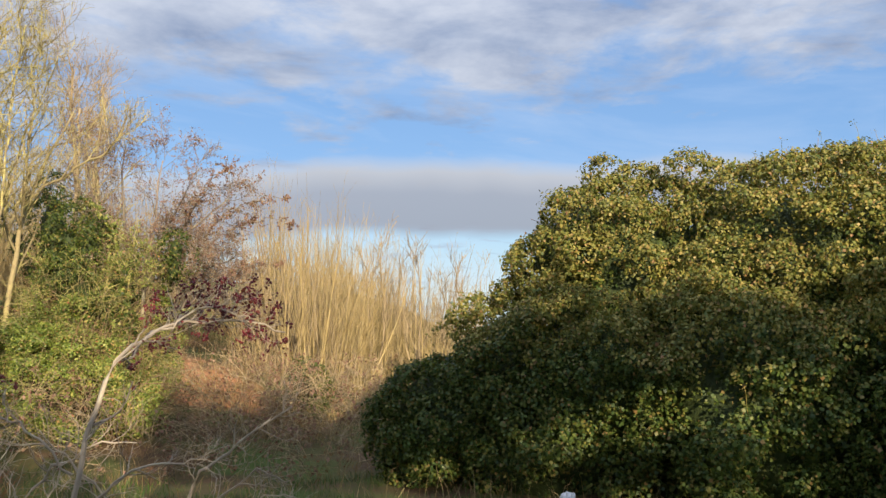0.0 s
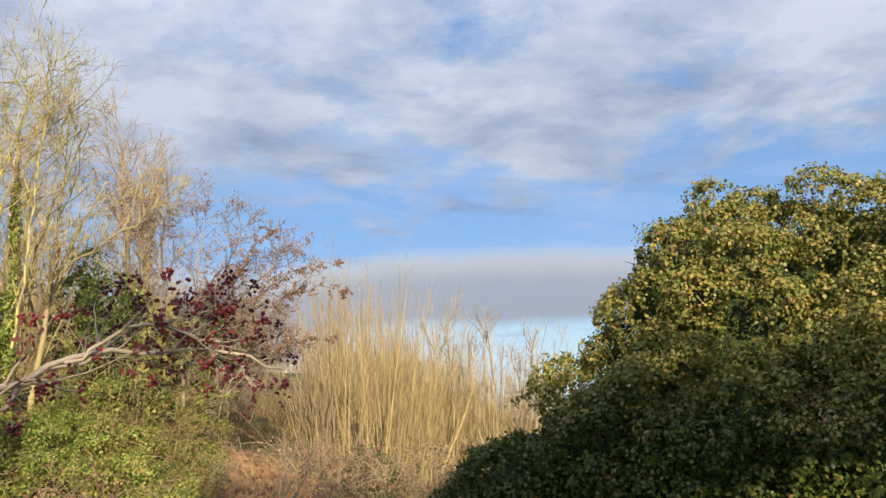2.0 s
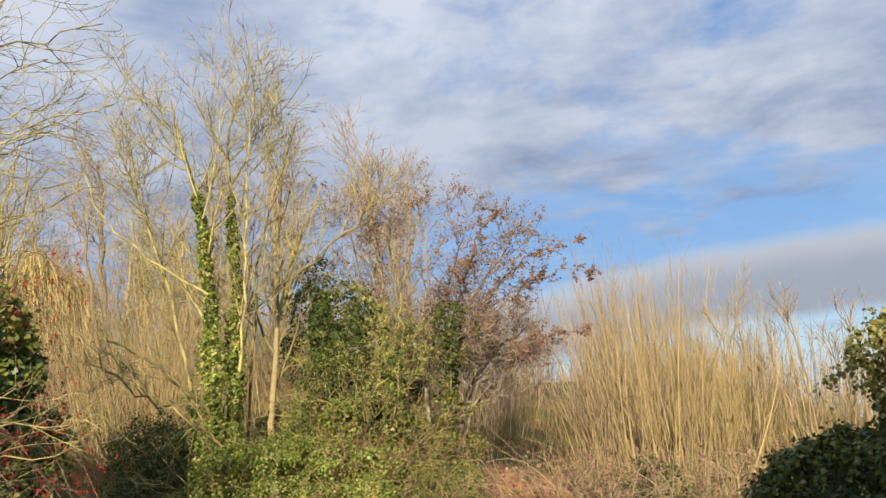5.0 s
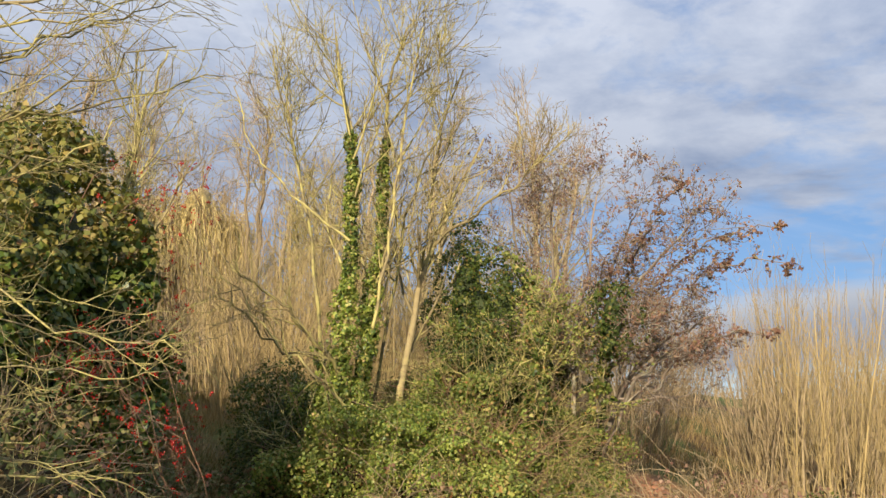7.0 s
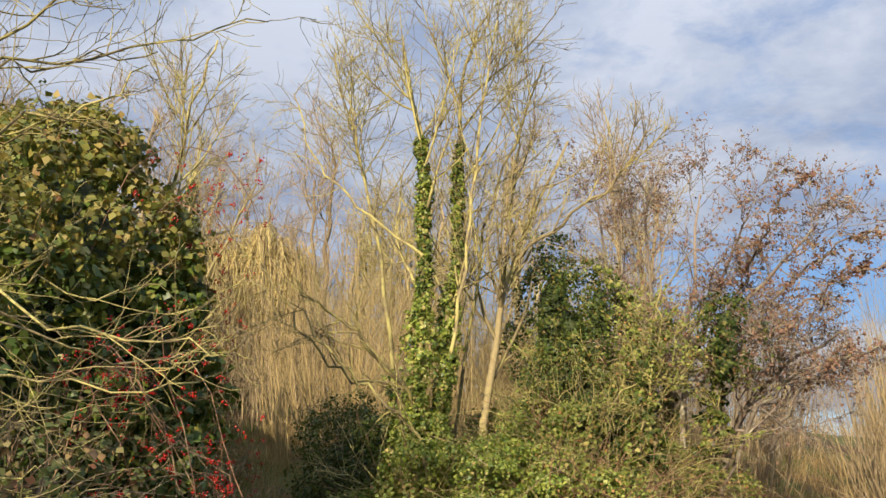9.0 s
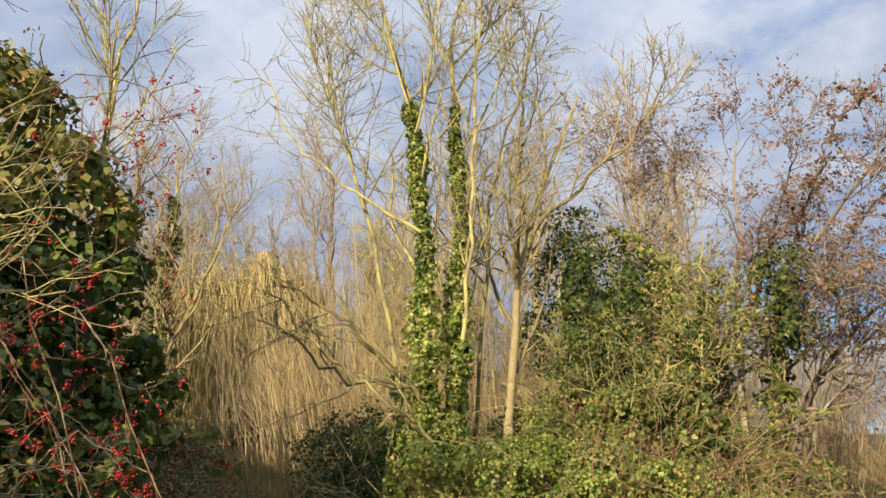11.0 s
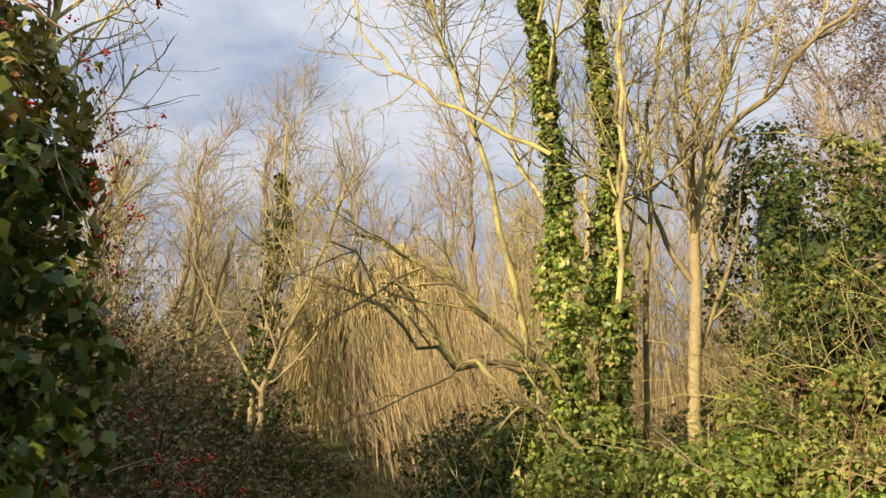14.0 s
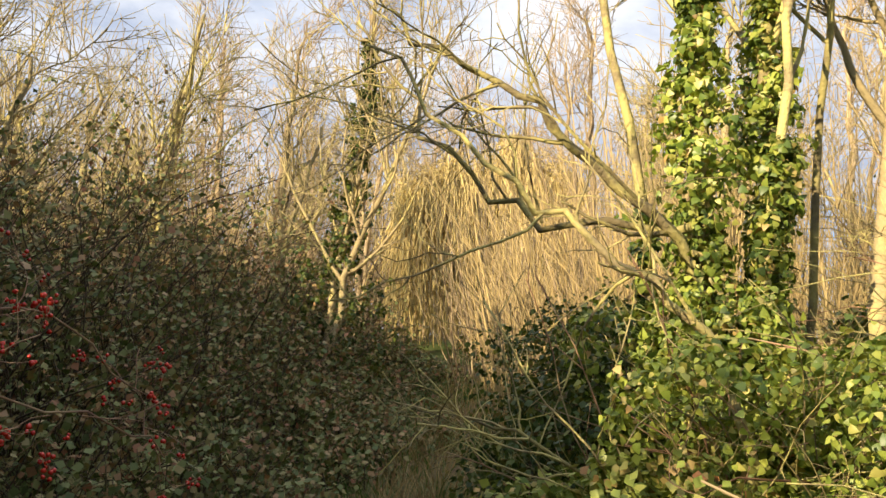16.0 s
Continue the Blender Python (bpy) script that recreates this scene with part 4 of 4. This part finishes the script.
def curtain():
    """A heap of dead climber hanging in long strands over a stump."""
    t = thing("dead_climber", (-17.0, 17.3), "stump draped in a curtain of hanging straw-coloured dead climber", "climber")
    g = float(height(-17.0, 17.3))
    part("stump", tubes(*line([(-16.85, 17.5, g - 0.2), (-16.8, 17.5, g + 2), (-16.8, 17.5, g + 3.9)], 0.4, 0.25, 10, 0.03), 10), PALE, t, "broken pale stump", True)
    n, k = 1900, 9
    a, b = rng.uniform(-1.8, 1.6, n), rng.uniform(-0.7, 0.7, n)
    side, out = np.array([0.52, 0.853, 0.0]), np.array([0.853, -0.52, 0.0])
    top = np.array([-17.0, 17.3, g]) + a[:, None] * side + b[:, None] * out
    top[:, 2] += 3.3 + 0.35 * np.exp(-((a - 0.3) / 0.4) ** 4) - 0.35 * np.abs(a / 1.6) ** 3 - 0.4 * (b / 0.7) ** 2 + 0.12 * np.sin(6 * a + 1) + 0.1 * np.sin(13 * a) + rng.normal(0, 0.16, n)
    drop = (top[:, 2] - g) * rng.uniform(0.3, 1.0, n)
    u = np.linspace(0, 1, k)
    push = np.where(b > 0, 1, -1) * rng.uniform(0.1, 0.8, n)
    P = top[:, None] + (np.sqrt(u)[None] * push[:, None])[..., None] * out + (u[None] * rng.normal(0, 0.24, (n, 1)))[..., None] * side
    P[..., 2] -= u[None] * drop[:, None]
    P += np.cumsum(rng.normal(0, 0.036, P.shape), 1)
    part("drape", tubes(P, np.full((n, k), 0.008) * rng.uniform(0.5, 1.5, (n, 1)), 3), STRAW2, t, kind="stuff")
    m = 900
    at = top[rng.integers(0, n, m)]
    Q = at[:, None] + np.cumsum(rng.normal(0, 0.09, (m, 6, 3)), 1)
    part("mat", tubes(Q, np.full((m, 6), 0.0075), 3), STRAW2, t, kind="stuff")


curtain()

# ---- bare trees behind ----
BARE = [dict(each=9, u0=0.3, u1=1.0, spread=38, length=1.9, rise=0.08, k=9, bend=0.14, ratio=0.5, least=0.010),
        dict(each=8, u0=0.15, u1=1.0, spread=42, length=1.1, rise=0.06, k=7, bend=0.16, ratio=0.55, least=0.007),
        dict(each=4, u0=0.12, u1=1.0, spread=40, length=0.55, rise=0.06, k=4, bend=0.2, ratio=0.6, least=0.005)]


def bare_tree(x, y, tall, fat, mat, label, lean=(0.0, 0.0)):
    g = float(height(x, y)) - 0.1
    stems = [line([(x, y, g), (x + lean[0] * 0.3, y + lean[1] * 0.3, g + tall * 0.35), (x + lean[0] * 0.7, y + lean[1] * 0.7, g + tall * 0.7), (x + lean[0], y + lean[1], g + tall)], fat, 0.02, 14, 0.04),
             line([(x + 0.05, y, g), (x - lean[0] * 0.3 + 0.3, y, g + tall * 0.4), (x + 0.7 - lean[0], y + 0.2, g + tall * 0.8)], fat * 0.7, 0.02, 12, 0.04)]
    return tree("bare_tree", (x, y), label, stems, BARE, mat, "tree", "bare trees behind", False)[0]


TB = "bare winter tree with fine pale twigs"
bt1 = bare_tree(-16.2, 13.0, 4.4, 0.09, PALE, TB)
bt2 = bare_tree(-15.4, 11.0, 4.8, 0.09, BARK, "bare winter tree with lichen-yellow trunk", (0.6, 0.2))
for ob, x, y, a in ((bt2, -20.0, 14.5, 60), (bt2, -18.5, 9.8, 250), (bt1, -22.0, 11.5, 130), (bt1, -14.0, 9.0, 10), (bt1, -17.2, 10.3, 75), (bt2, -13.2, 8.0, 330), (bt1, -19.5, 16.5, 200), (bt1, -9.6, 17.6, 30), (bt1, -11.6, 18.2, 90), (bt2, -13.6, 18.8, 170), (bt1, -8.2, 19.6, 240), (bt2, -15.2, 19.4, 290), (bt1, -10.6, 16.2, 140)):
    copy_thing(ob, pose(x, y, float(height(x, y)), 0, 0, a))
bt3 = bare_tree(-18.2, 15.2, 6.4, 0.08, BROWNSTEM, "tall bare winter tree with a haze of buff twigs", (0.2, -0.3))
for x, y, a in ((-19.4, 13.8, 80), (-20.5, 18.2, 150), (-14.6, 17.6, 220), (-21.0, 13.2, 300), (-12.6, 21.2, 20), (-10.0, 23.4, 110), (-9.0, 20.6, 260)):
    copy_thing(bt3, pose(x, y, float(height(x, y)), 0, 0, a))


bt4 = bare_tree(-20.0, 20.0, 5.4, 0.09, BROWNSTEM, "tall bare winter tree with a haze of buff twigs", (0.3, -0.2))
for x, y, a in ((-18.3, 21.6, 80), (-22.2, 18.4, 150), (-16.4, 22.4, 220), (-23.4, 16.2, 300), (-14.6, 21.0, 20), (-21.4, 21.6, 110), (-24.0, 19.6, 260), (-19.4, 18.9, 190)):
    copy_thing(bt4, pose(x, y, float(height(x, y)), 0, 0, a))


def slim_sapling(x, y, tall):
    g = float(height(x, y)) - 0.1
    st = [line([(x, y, g), (x + 0.1, y, g + tall * 0.5), (x + 0.05, y, g + tall)], 0.03, 0.008, 14, 0.03), line([(x, y, g), (x - 0.2, y + 0.1, g + tall * 0.4), (x - 0.35, y + 0.1, g + tall * 0.85)], 0.025, 0.008, 14, 0.03)]
    lv = [dict(each=12, u0=0.25, u1=1.0, spread=26, length=1.2, rise=0.14, k=8, bend=0.12, ratio=0.5, least=0.008), dict(each=7, u0=0.2, u1=1.0, spread=32, length=0.55, rise=0.1, k=5, bend=0.16, ratio=0.6, least=0.006)]
    tree("slim_sapling", (x, y), "slender bare sapling standing beside the osiers", st, lv, BROWNSTEM, "tree", "saplings by the osiers", False)


for x, y, tall in ((-0.7, 21.2, 3.7), (0.3, 22.0, 3.4), (-1.6, 20.8, 3.9), (1.0, 23.5, 3.3)):
    slim_sapling(x, y, tall)


def birches():
    g = float(height(-12.7, 12.6))
    for pts, r, name, label in (([(-12.5, 12.4, g), (-12.4, 12.6, g + 1.4), (-12.0, 12.9, g + 2.6), (-11.6, 13.2, g + 4.0)], 0.05, "leaning_sapling", "pale leaning sapling on the slope"),
                                ([(-12.7, 12.5, g), (-12.75, 12.6, g + 1.5), (-12.6, 12.7, g + 3.0), (-12.5, 12.7, g + 4.8)], 0.05, "ivy_sapling", "upright sapling with dark ivy on its stem")):
        st = [line(pts, r, 0.012, 14, 0.02)]
        t, tw = tree(name, pts[0][:2], label, st, BROAD, PALE, "tree", "", False)
        if name == "ivy_sapling":
            climbing_ivy(t, st[0], 0.85, 6500, 0.05, 0.42, IVY)


birches()


# ---- near shrubs ----
def elder():
    """The pale arching shrub beside the track."""
    x, y = -5.0, 6.0
    stems = [line([(x, y, -0.2), (x, y, 1.2), (x + 0.1, y + 0.05, 2.4), (x + 0.1, y + 0.1, 3.4), (x + 0.3, y + 0.3, 4.4)], 0.032, 0.009),
             line([(x - 0.1, y + 0.1, -0.2), (x - 0.2, y + 0.3, 1.6), (x - 0.4, y + 0.6, 3.0), (x - 0.4, y + 0.9, 4.2)], 0.026, 0.008)]
    for i in range(36):
        a = radians(rng.uniform(18, 75) if i < 19 else rng.uniform(-10, 85))
        reach = rng.uniform(1.1, 1.9)
        z0 = rng.uniform(1.9, 3.6) if i < 19 else rng.uniform(0.8, 2.0)
        z1 = z0 + (rng.uniform(0.1, 0.9) if i < 19 else rng.uniform(-0.25, 0.2))
        cx, cy = math.cos(a) * reach, math.sin(a) * reach
        stems.append(line([(x, y, z0 - 0.4), (x + cx * 0.35, y + cy * 0.35, z0 + 0.1), (x + cx * 0.7, y + cy * 0.7, z1 * 0.6 + z0 * 0.4), (x + cx, y + cy, z1)], rng.uniform(0.008, 0.014) * (1 if i < 19 else 0.6), 0.003, 16, 0.022))
    lv = [dict(each=8, u0=0.25, u1=1.0, spread=34, length=0.65, rise=0.02, k=9, bend=0.17, ratio=0.6, least=0.0026),
          dict(each=4, u0=0.2, u1=1.0, spread=40, length=0.34, rise=0.03, k=7, bend=0.2, ratio=0.6, least=0.0019)]
    tree("elder_shrub", (x, y), "leafless shrub with pale lichened arching branches", stems, lv, BARK, "shrub", "", True)


elder()


def bush_tree():
    st = [line([(-6.8, 8.85, 0.3), (-6.75, 8.9, 2.7), (-6.7, 8.9, 3.8), (-6.6, 9.0, 4.5)], 0.022, 0.007)]
    tree("slim_tree", (-6.8, 8.85), "slim bare tree rising behind the ivy bush", st, SLENDER[:2] + [dict(each=4, u0=0.15, u1=1.0, spread=40, length=0.3, rise=0.05, k=5, bend=0.2, ratio=0.6, least=0.0022)], BARK, "tree", "", False)


bush_tree()


def berried(name, at, label, lines, count, size, mat, bark, u0, spray, category="shrub", twig=0.35, each=9):
    t = thing(name, at, label, category)
    for a in lines:
        part("stem", tubes(*a, 7), bark, t, "", True)
    P, R = stack(lines)
    a, b = grow(P, R, each, 0.2, 1.0, 48, twig, 0.05, 7, 0.2, 0.55, 0.35, 0.0016)
    c, d = grow(a, b, 4, 0.2, 1.0, 50, twig * 0.45, 0.03, 5, 0.24, 0.6, 0.4, 0.0012)
    part("spray", join([tubes(a, b, 4), tubes(c, d, 3)]), bark, t, kind="stuff")
    sprigs = c[spray(c[:, -1])]
    if len(sprigs) and count:
        # berries hang in small bunches
        pick = sprigs[rng.integers(0, len(sprigs), max(1, count // 3)), -1]
        p = np.repeat(pick, 3, 0) + rng.normal(0, size * 1.5, (len(pick) * 3, 3))
        p = p[rng.permutation(len(p))]
        pieces("berry", BALL, p[:300], size * rng.uniform(0.75, 1.2, 300), mat, t)
        part("berries", scatter(BALL, p[300:], p[300:] * 0, size * rng.uniform(0.75, 1.2, len(p) - 300), 1.0, 0.0), mat, t, "bunches of small red fruit", True, "stuff")
    if count and mat is HAW:
        at, out = along(sprigs, 320, 0.2, 1.0, 0.015)
        part("foliage", scatter(LEAF_SHAPE, at, out, 0.026 * rng.uniform(0.6, 1.3, 320), 0.7, 0.4), CRIMSON, t, "withered crimson leaves", kind="stuff")
    return t


berried("hawthorn_sapling", (-1.55, 3.55), "young hawthorn with dark red berries beside the track",
        [line([(-1.56, 3.55, -0.1), (-1.54, 3.55, 0.83), (-1.44, 3.65, 1.36), (-1.3, 3.9, 1.55), (-1.05, 4.15, 1.6), (-0.8, 4.25, 1.54)], 0.014, 0.004, 22, 0.008),
         line([(-1.4, 3.75, 1.42), (-1.3, 4.1, 1.6), (-1.1, 4.3, 1.62)], 0.007, 0.003, 12, 0.012), line([(-1.3, 3.9, 1.55), (-1.1, 4.0, 1.66), (-0.95, 4.1, 1.6)], 0.006, 0.003, 12, 0.012),
         line([(-1.54, 3.55, 0.7), (-1.3, 3.5, 0.95), (-1.0, 3.6, 1.0)], 0.008, 0.003, 12, 0.01), line([(-1.56, 3.56, 0.5), (-1.9, 3.5, 0.95), (-2.0, 3.4, 1.3)], 0.008, 0.003, 12, 0.01),
         line([(-1.54, 3.55, 0.95), (-1.75, 3.55, 1.15), (-1.95, 3.6, 1.2)], 0.006, 0.003, 10, 0.01)],
        900, 0.0066, HAW, SAPLING, 0.5, lambda p: (p[:, 2] > 1.32) & (p[:, 2] < 1.82) & (p[:, 1] > 3.6), "shrub", 0.3, 15)
berried("bare_sapling", (-1.4, 4.3), "grey leafless sapling leaning over the grass",
        [line([(-1.4, 4.3, -0.1), (-1.29, 4.3, 0.68), (-1.08, 4.3, 0.94), (-0.78, 4.3, 1.15)], 0.012, 0.004, 16, 0.01), line([(-1.25, 4.3, 0.6), (-0.95, 4.25, 0.84), (-0.75, 4.2, 0.8)], 0.007, 0.003, 12, 0.01),
         line([(-1.35, 4.35, 0.4), (-1.0, 4.4, 0.66), (-0.75, 4.4, 0.7)], 0.006, 0.003, 12, 0.01), line([(-1.4, 4.3, 0.3), (-1.75, 4.3, 0.75), (-2.0, 4.2, 1.05)], 0.008, 0.003, 12, 0.01)],
        0, 0.006, HAW, SAPLING, 0.5, lambda p: p[:, 2] > 9, "shrub", 0.3, 12)
berried("bare_sapling", (-2.7, 5.3), "low grey leafless sapling in the rough grass",
        [line([(-2.7, 5.3, -0.1), (-2.6, 5.3, 0.5), (-2.2, 5.2, 0.8), (-1.9, 5.2, 0.85)], 0.012, 0.004, 14, 0.014), line([(-2.7, 5.3, -0.1), (-2.8, 5.3, 0.6), (-3.1, 5.3, 0.95)], 0.012, 0.004, 14, 0.014), line([(-2.7, 5.35, -0.1), (-2.5, 5.4, 0.45), (-2.4, 5.5, 0.9)], 0.01, 0.003, 12, 0.014)],
        0, 0.006, HAW, SAPLING, 0.5, lambda p: p[:, 2] > 9, "shrub", 0.5, 12)
berried("dog_rose", (-5.6, 7.7), "dog rose with arching canes and bright red hips",
        [line([(-5.7, 7.8, 0.0), (-5.4, 7.8, 1.5), (-5.15, 7.9, 1.6), (-5.0, 8.15, 1.1), (-4.95, 8.3, 0.8)], 0.005, 0.0025, 16, 0.015), line([(-5.7, 7.8, 0.0), (-5.5, 7.7, 1.4), (-5.2, 7.75, 1.75), (-4.95, 8.0, 1.3)], 0.005, 0.0025, 16, 0.015),
         line([(-5.6, 7.9, 0.0), (-5.3, 8.1, 1.2), (-5.1, 8.4, 1.25), (-5.0, 8.6, 0.9)], 0.005, 0.0025, 16, 0.015),
         *[line([(-5.6, 7.6, 0.0), (-5.45 + a, 7.7 + b, 1.3), (-5.2 + a, 7.85 + b, 1.55 + a), (-5.0 + a, 8.15 + b, 1.05), (-4.95 + a, 8.3 + b, 0.75)], 0.0042, 0.002, 18, 0.02) for a, b in ((0.1, 0.0), (0.2, 0.2), (-0.1, 0.3), (0.05, -0.25), (0.3, -0.1))],
         line([(-6.1, 7.9, 0.5), (-6.1, 8.1, 2.8), (-5.85, 8.5, 3.2), (-5.7, 8.8, 2.95), (-5.6, 9.0, 2.5)], 0.0042, 0.002, 18, 0.015), line([(-6.1, 7.9, 0.5), (-6.0, 8.25, 2.5), (-5.7, 8.45, 2.85), (-5.55, 8.65, 2.55)], 0.0042, 0.002, 18, 0.015),
         *[line([(-6.1, 8.0, 0.5), (-6.15 + a, 8.3, 2.6 + b), (-6.0 + a, 8.65, 2.95 + b), (-5.9 + a, 8.9, 2.7 + b), (-5.8 + a, 9.05, 2.3 + b)], 0.005, 0.002, 18, 0.02) for a, b in ((-0.2, 0.0), (-0.3, -0.25), (-0.15, -0.45))],
         line([(-6.2, 8.6, 0.2), (-6.1, 9.0, 1.2), (-6.5, 9.4, 1.45), (-7.0, 9.8, 1.3)], 0.0042, 0.002, 16, 0.015), line([(-6.0, 8.7, 0.2), (-5.9, 9.0, 1.0), (-6.2, 9.4, 1.25), (-6.6, 9.8, 1.15)], 0.0042, 0.002, 16, 0.015)],
        2100, 0.0062, HIP, CANE, 0.4, lambda p: p[:, 2] > 0.5, "shrub", 0.3, 9)


def far_wood(name, label, count, x0, x1, y0, y1, tall, mat):
    x, y = rng.uniform(x0, x1, count), rng.uniform(y0, y1, count)
    k = 5
    L = tall * rng.uniform(0.5, 1.0, count) * (0.8 + 0.2 * np.sin(x * 0.7) * np.sin(y * 0.5 + x * 0.23))
    D = unit(rng.normal(0, 0.1, (count, 3)) + np.array([0, 0, 1.0]))
    P = np.empty((count, k, 3))
    P[:, 0] = np.stack([x, y, height(x, y) - 0.1], -1)
    for j in range(1, k):
        D = unit(D + rng.normal(0, 0.07, (count, 3)))
        P[:, j] = P[:, j - 1] + D * (L / (k - 1))[:, None]
    R = np.linspace(0.035, 0.01, k)[None] * rng.uniform(0.4, 1.2, (count, 1))
    a, b = grow(P, R, 6, 0.3, 1.0, 28, tall * 0.28, 0.1, 3, 0.14, 0.5, 0.5, 0.015)
    ob = new(name, mesh_from(name, *join([tubes(P, R, 3), tubes(a, b, 3)]), mat))
    tagged(ob, label, "woodland", kind="stuff")


far_wood("distant_wood", "distant belt of leafless trees", 1000, -45, 20, 42, 56, 2.4, BROWNSTEM)
far_wood("hillside_wood", "leafless wood on the rising ground", 1350, -44, -24, 2, 28, 8.4, BROWNSTEM)

# ---- unseen trees behind the start of the walk, added and shaped to shade the track ----
BEHIND = [(0.3, -7.2, 2.3, 2.2, 1.5, 2.9), (-2.6, -7.4, 1.6, 1.7, 1.4, 2.0), (3.2, -7.0, 2.0, 1.8, 1.5, 2.9), (6.0, -7.3, 2.2, 2.0, 1.6, 2.7), (9.0, -7.2, 2.4, 2.0, 1.6, 2.8), (12.0, -7.0, 2.4, 2.0, 1.6, 3.2), (4.0, -7.6, 5.8, 2.2, 1.4, 0.95), (6.9, -7.8, 6.25, 2.1, 1.4, 0.5), (9.8, -7.6, 5.12, 2.0, 1.4, 0.79), (15.0, -6.5, 2.4, 2.4, 1.6, 3.4)]
ivy_mound("evergreen_hedge", (8.0, -7.2), "unseen evergreen hedge behind the start of the track, added to cast shade", BEHIND, 3000, 9, 0.2, 9.0, IVY, IVY_TOP, 3.0, 0.3, FAR_IVY)
DG = float(height(-15.6, 16.3))
thicket("small_dark_bush", "small round dark bush below the hanging climber", [(-15.6, 16.3, DG + 0.25, 0.4, 0.4, 0.42)], 60, 500, 10, 0.045, SCRUB, CANE, 6.0, 0.8, 0.4)

thicket("dark_bush", "small dark evergreen bush at the foot of the osiers", [(-2.7, 16.2, float(height(-2.7, 16.2)) + 0.3, 0.35, 0.3, 0.5)], 50, 450, 10, 0.045, IVY, CANE, 16.0, 0.75, 0.4)


def stake():
    # a small whitish thing of unclear kind, given the shape of a stake
    t = thing("weathered_stake", (0.9, 6.2), "small whitish thing in the grass by the hedge, built as a stake", "post")
    g = float(height(0.9, 6.2))
    V, F = tubes(*line([(0.9, 6.2, g - 0.1), (0.9, 6.2, g + 0.25), (0.905, 6.2, g + 0.46)], 0.055, 0.05, 9, 0.004), 9)
    V = V + rng.normal(0, 0.004, V.shape)
    part("shaft", (V, F), WHITE, t)
    C = np.array([(0.9 + 0.045 * math.cos(k * 0.9), 6.2 + 0.045 * math.sin(k * 0.9), g + 0.42) for k in range(7)])
    S = C[:, None] + np.linspace(0, 1, 4)[None, :, None] * np.array([0, 0, 0.07]) * rng.uniform(0.3, 1.2, (7, 1, 1))
    part("split_top", tubes(S, np.tile(np.linspace(0.016, 0.005, 4), (7, 1)), 5), WHITE, t, "splintered top")


stake()

# ---- grass ----
blades("green_grass", "short green grass on the track", 26000, (-6, 3, 2.5, 10.5), 0.14, 0.004, GRASS)
blades("dry_grass", "pale dead grass along the track", 4500, (-9, 2, 3.5, 13.5), 0.45, 0.003, DRY)
blades("dead_bracken", "heap of orange-brown dead bracken", 2500, (-4.5, -3.6, 6.0, 6.9), 0.9, 0.006, BRACKEN, 0.5)
blades("path_grass", "worn brown grass on the trodden way up the bank", 60000, (-14, -5, 9, 16.5), 0.3, 0.0035, DRY, 0.5, lambda x, y: (np.abs(beside_path(x, y)[1] - 0.1) < 0.65) & (beside_path(x, y)[0] > 2.2))
blades("shaded_grass", "green grass at the shaded edge of the way", 30000, (-14, -5, 8, 16.5), 0.22, 0.005, GRASS, 0.5, lambda x, y: (np.abs(beside_path(x, y)[1] - 0.9) < 0.7) & (beside_path(x, y)[0] > 2.0))
blades("rough_grass", "rough dead grass below the osiers", 26000, (-11, 2, 13.5, 26), 0.5, 0.005, DRY, 0.4)
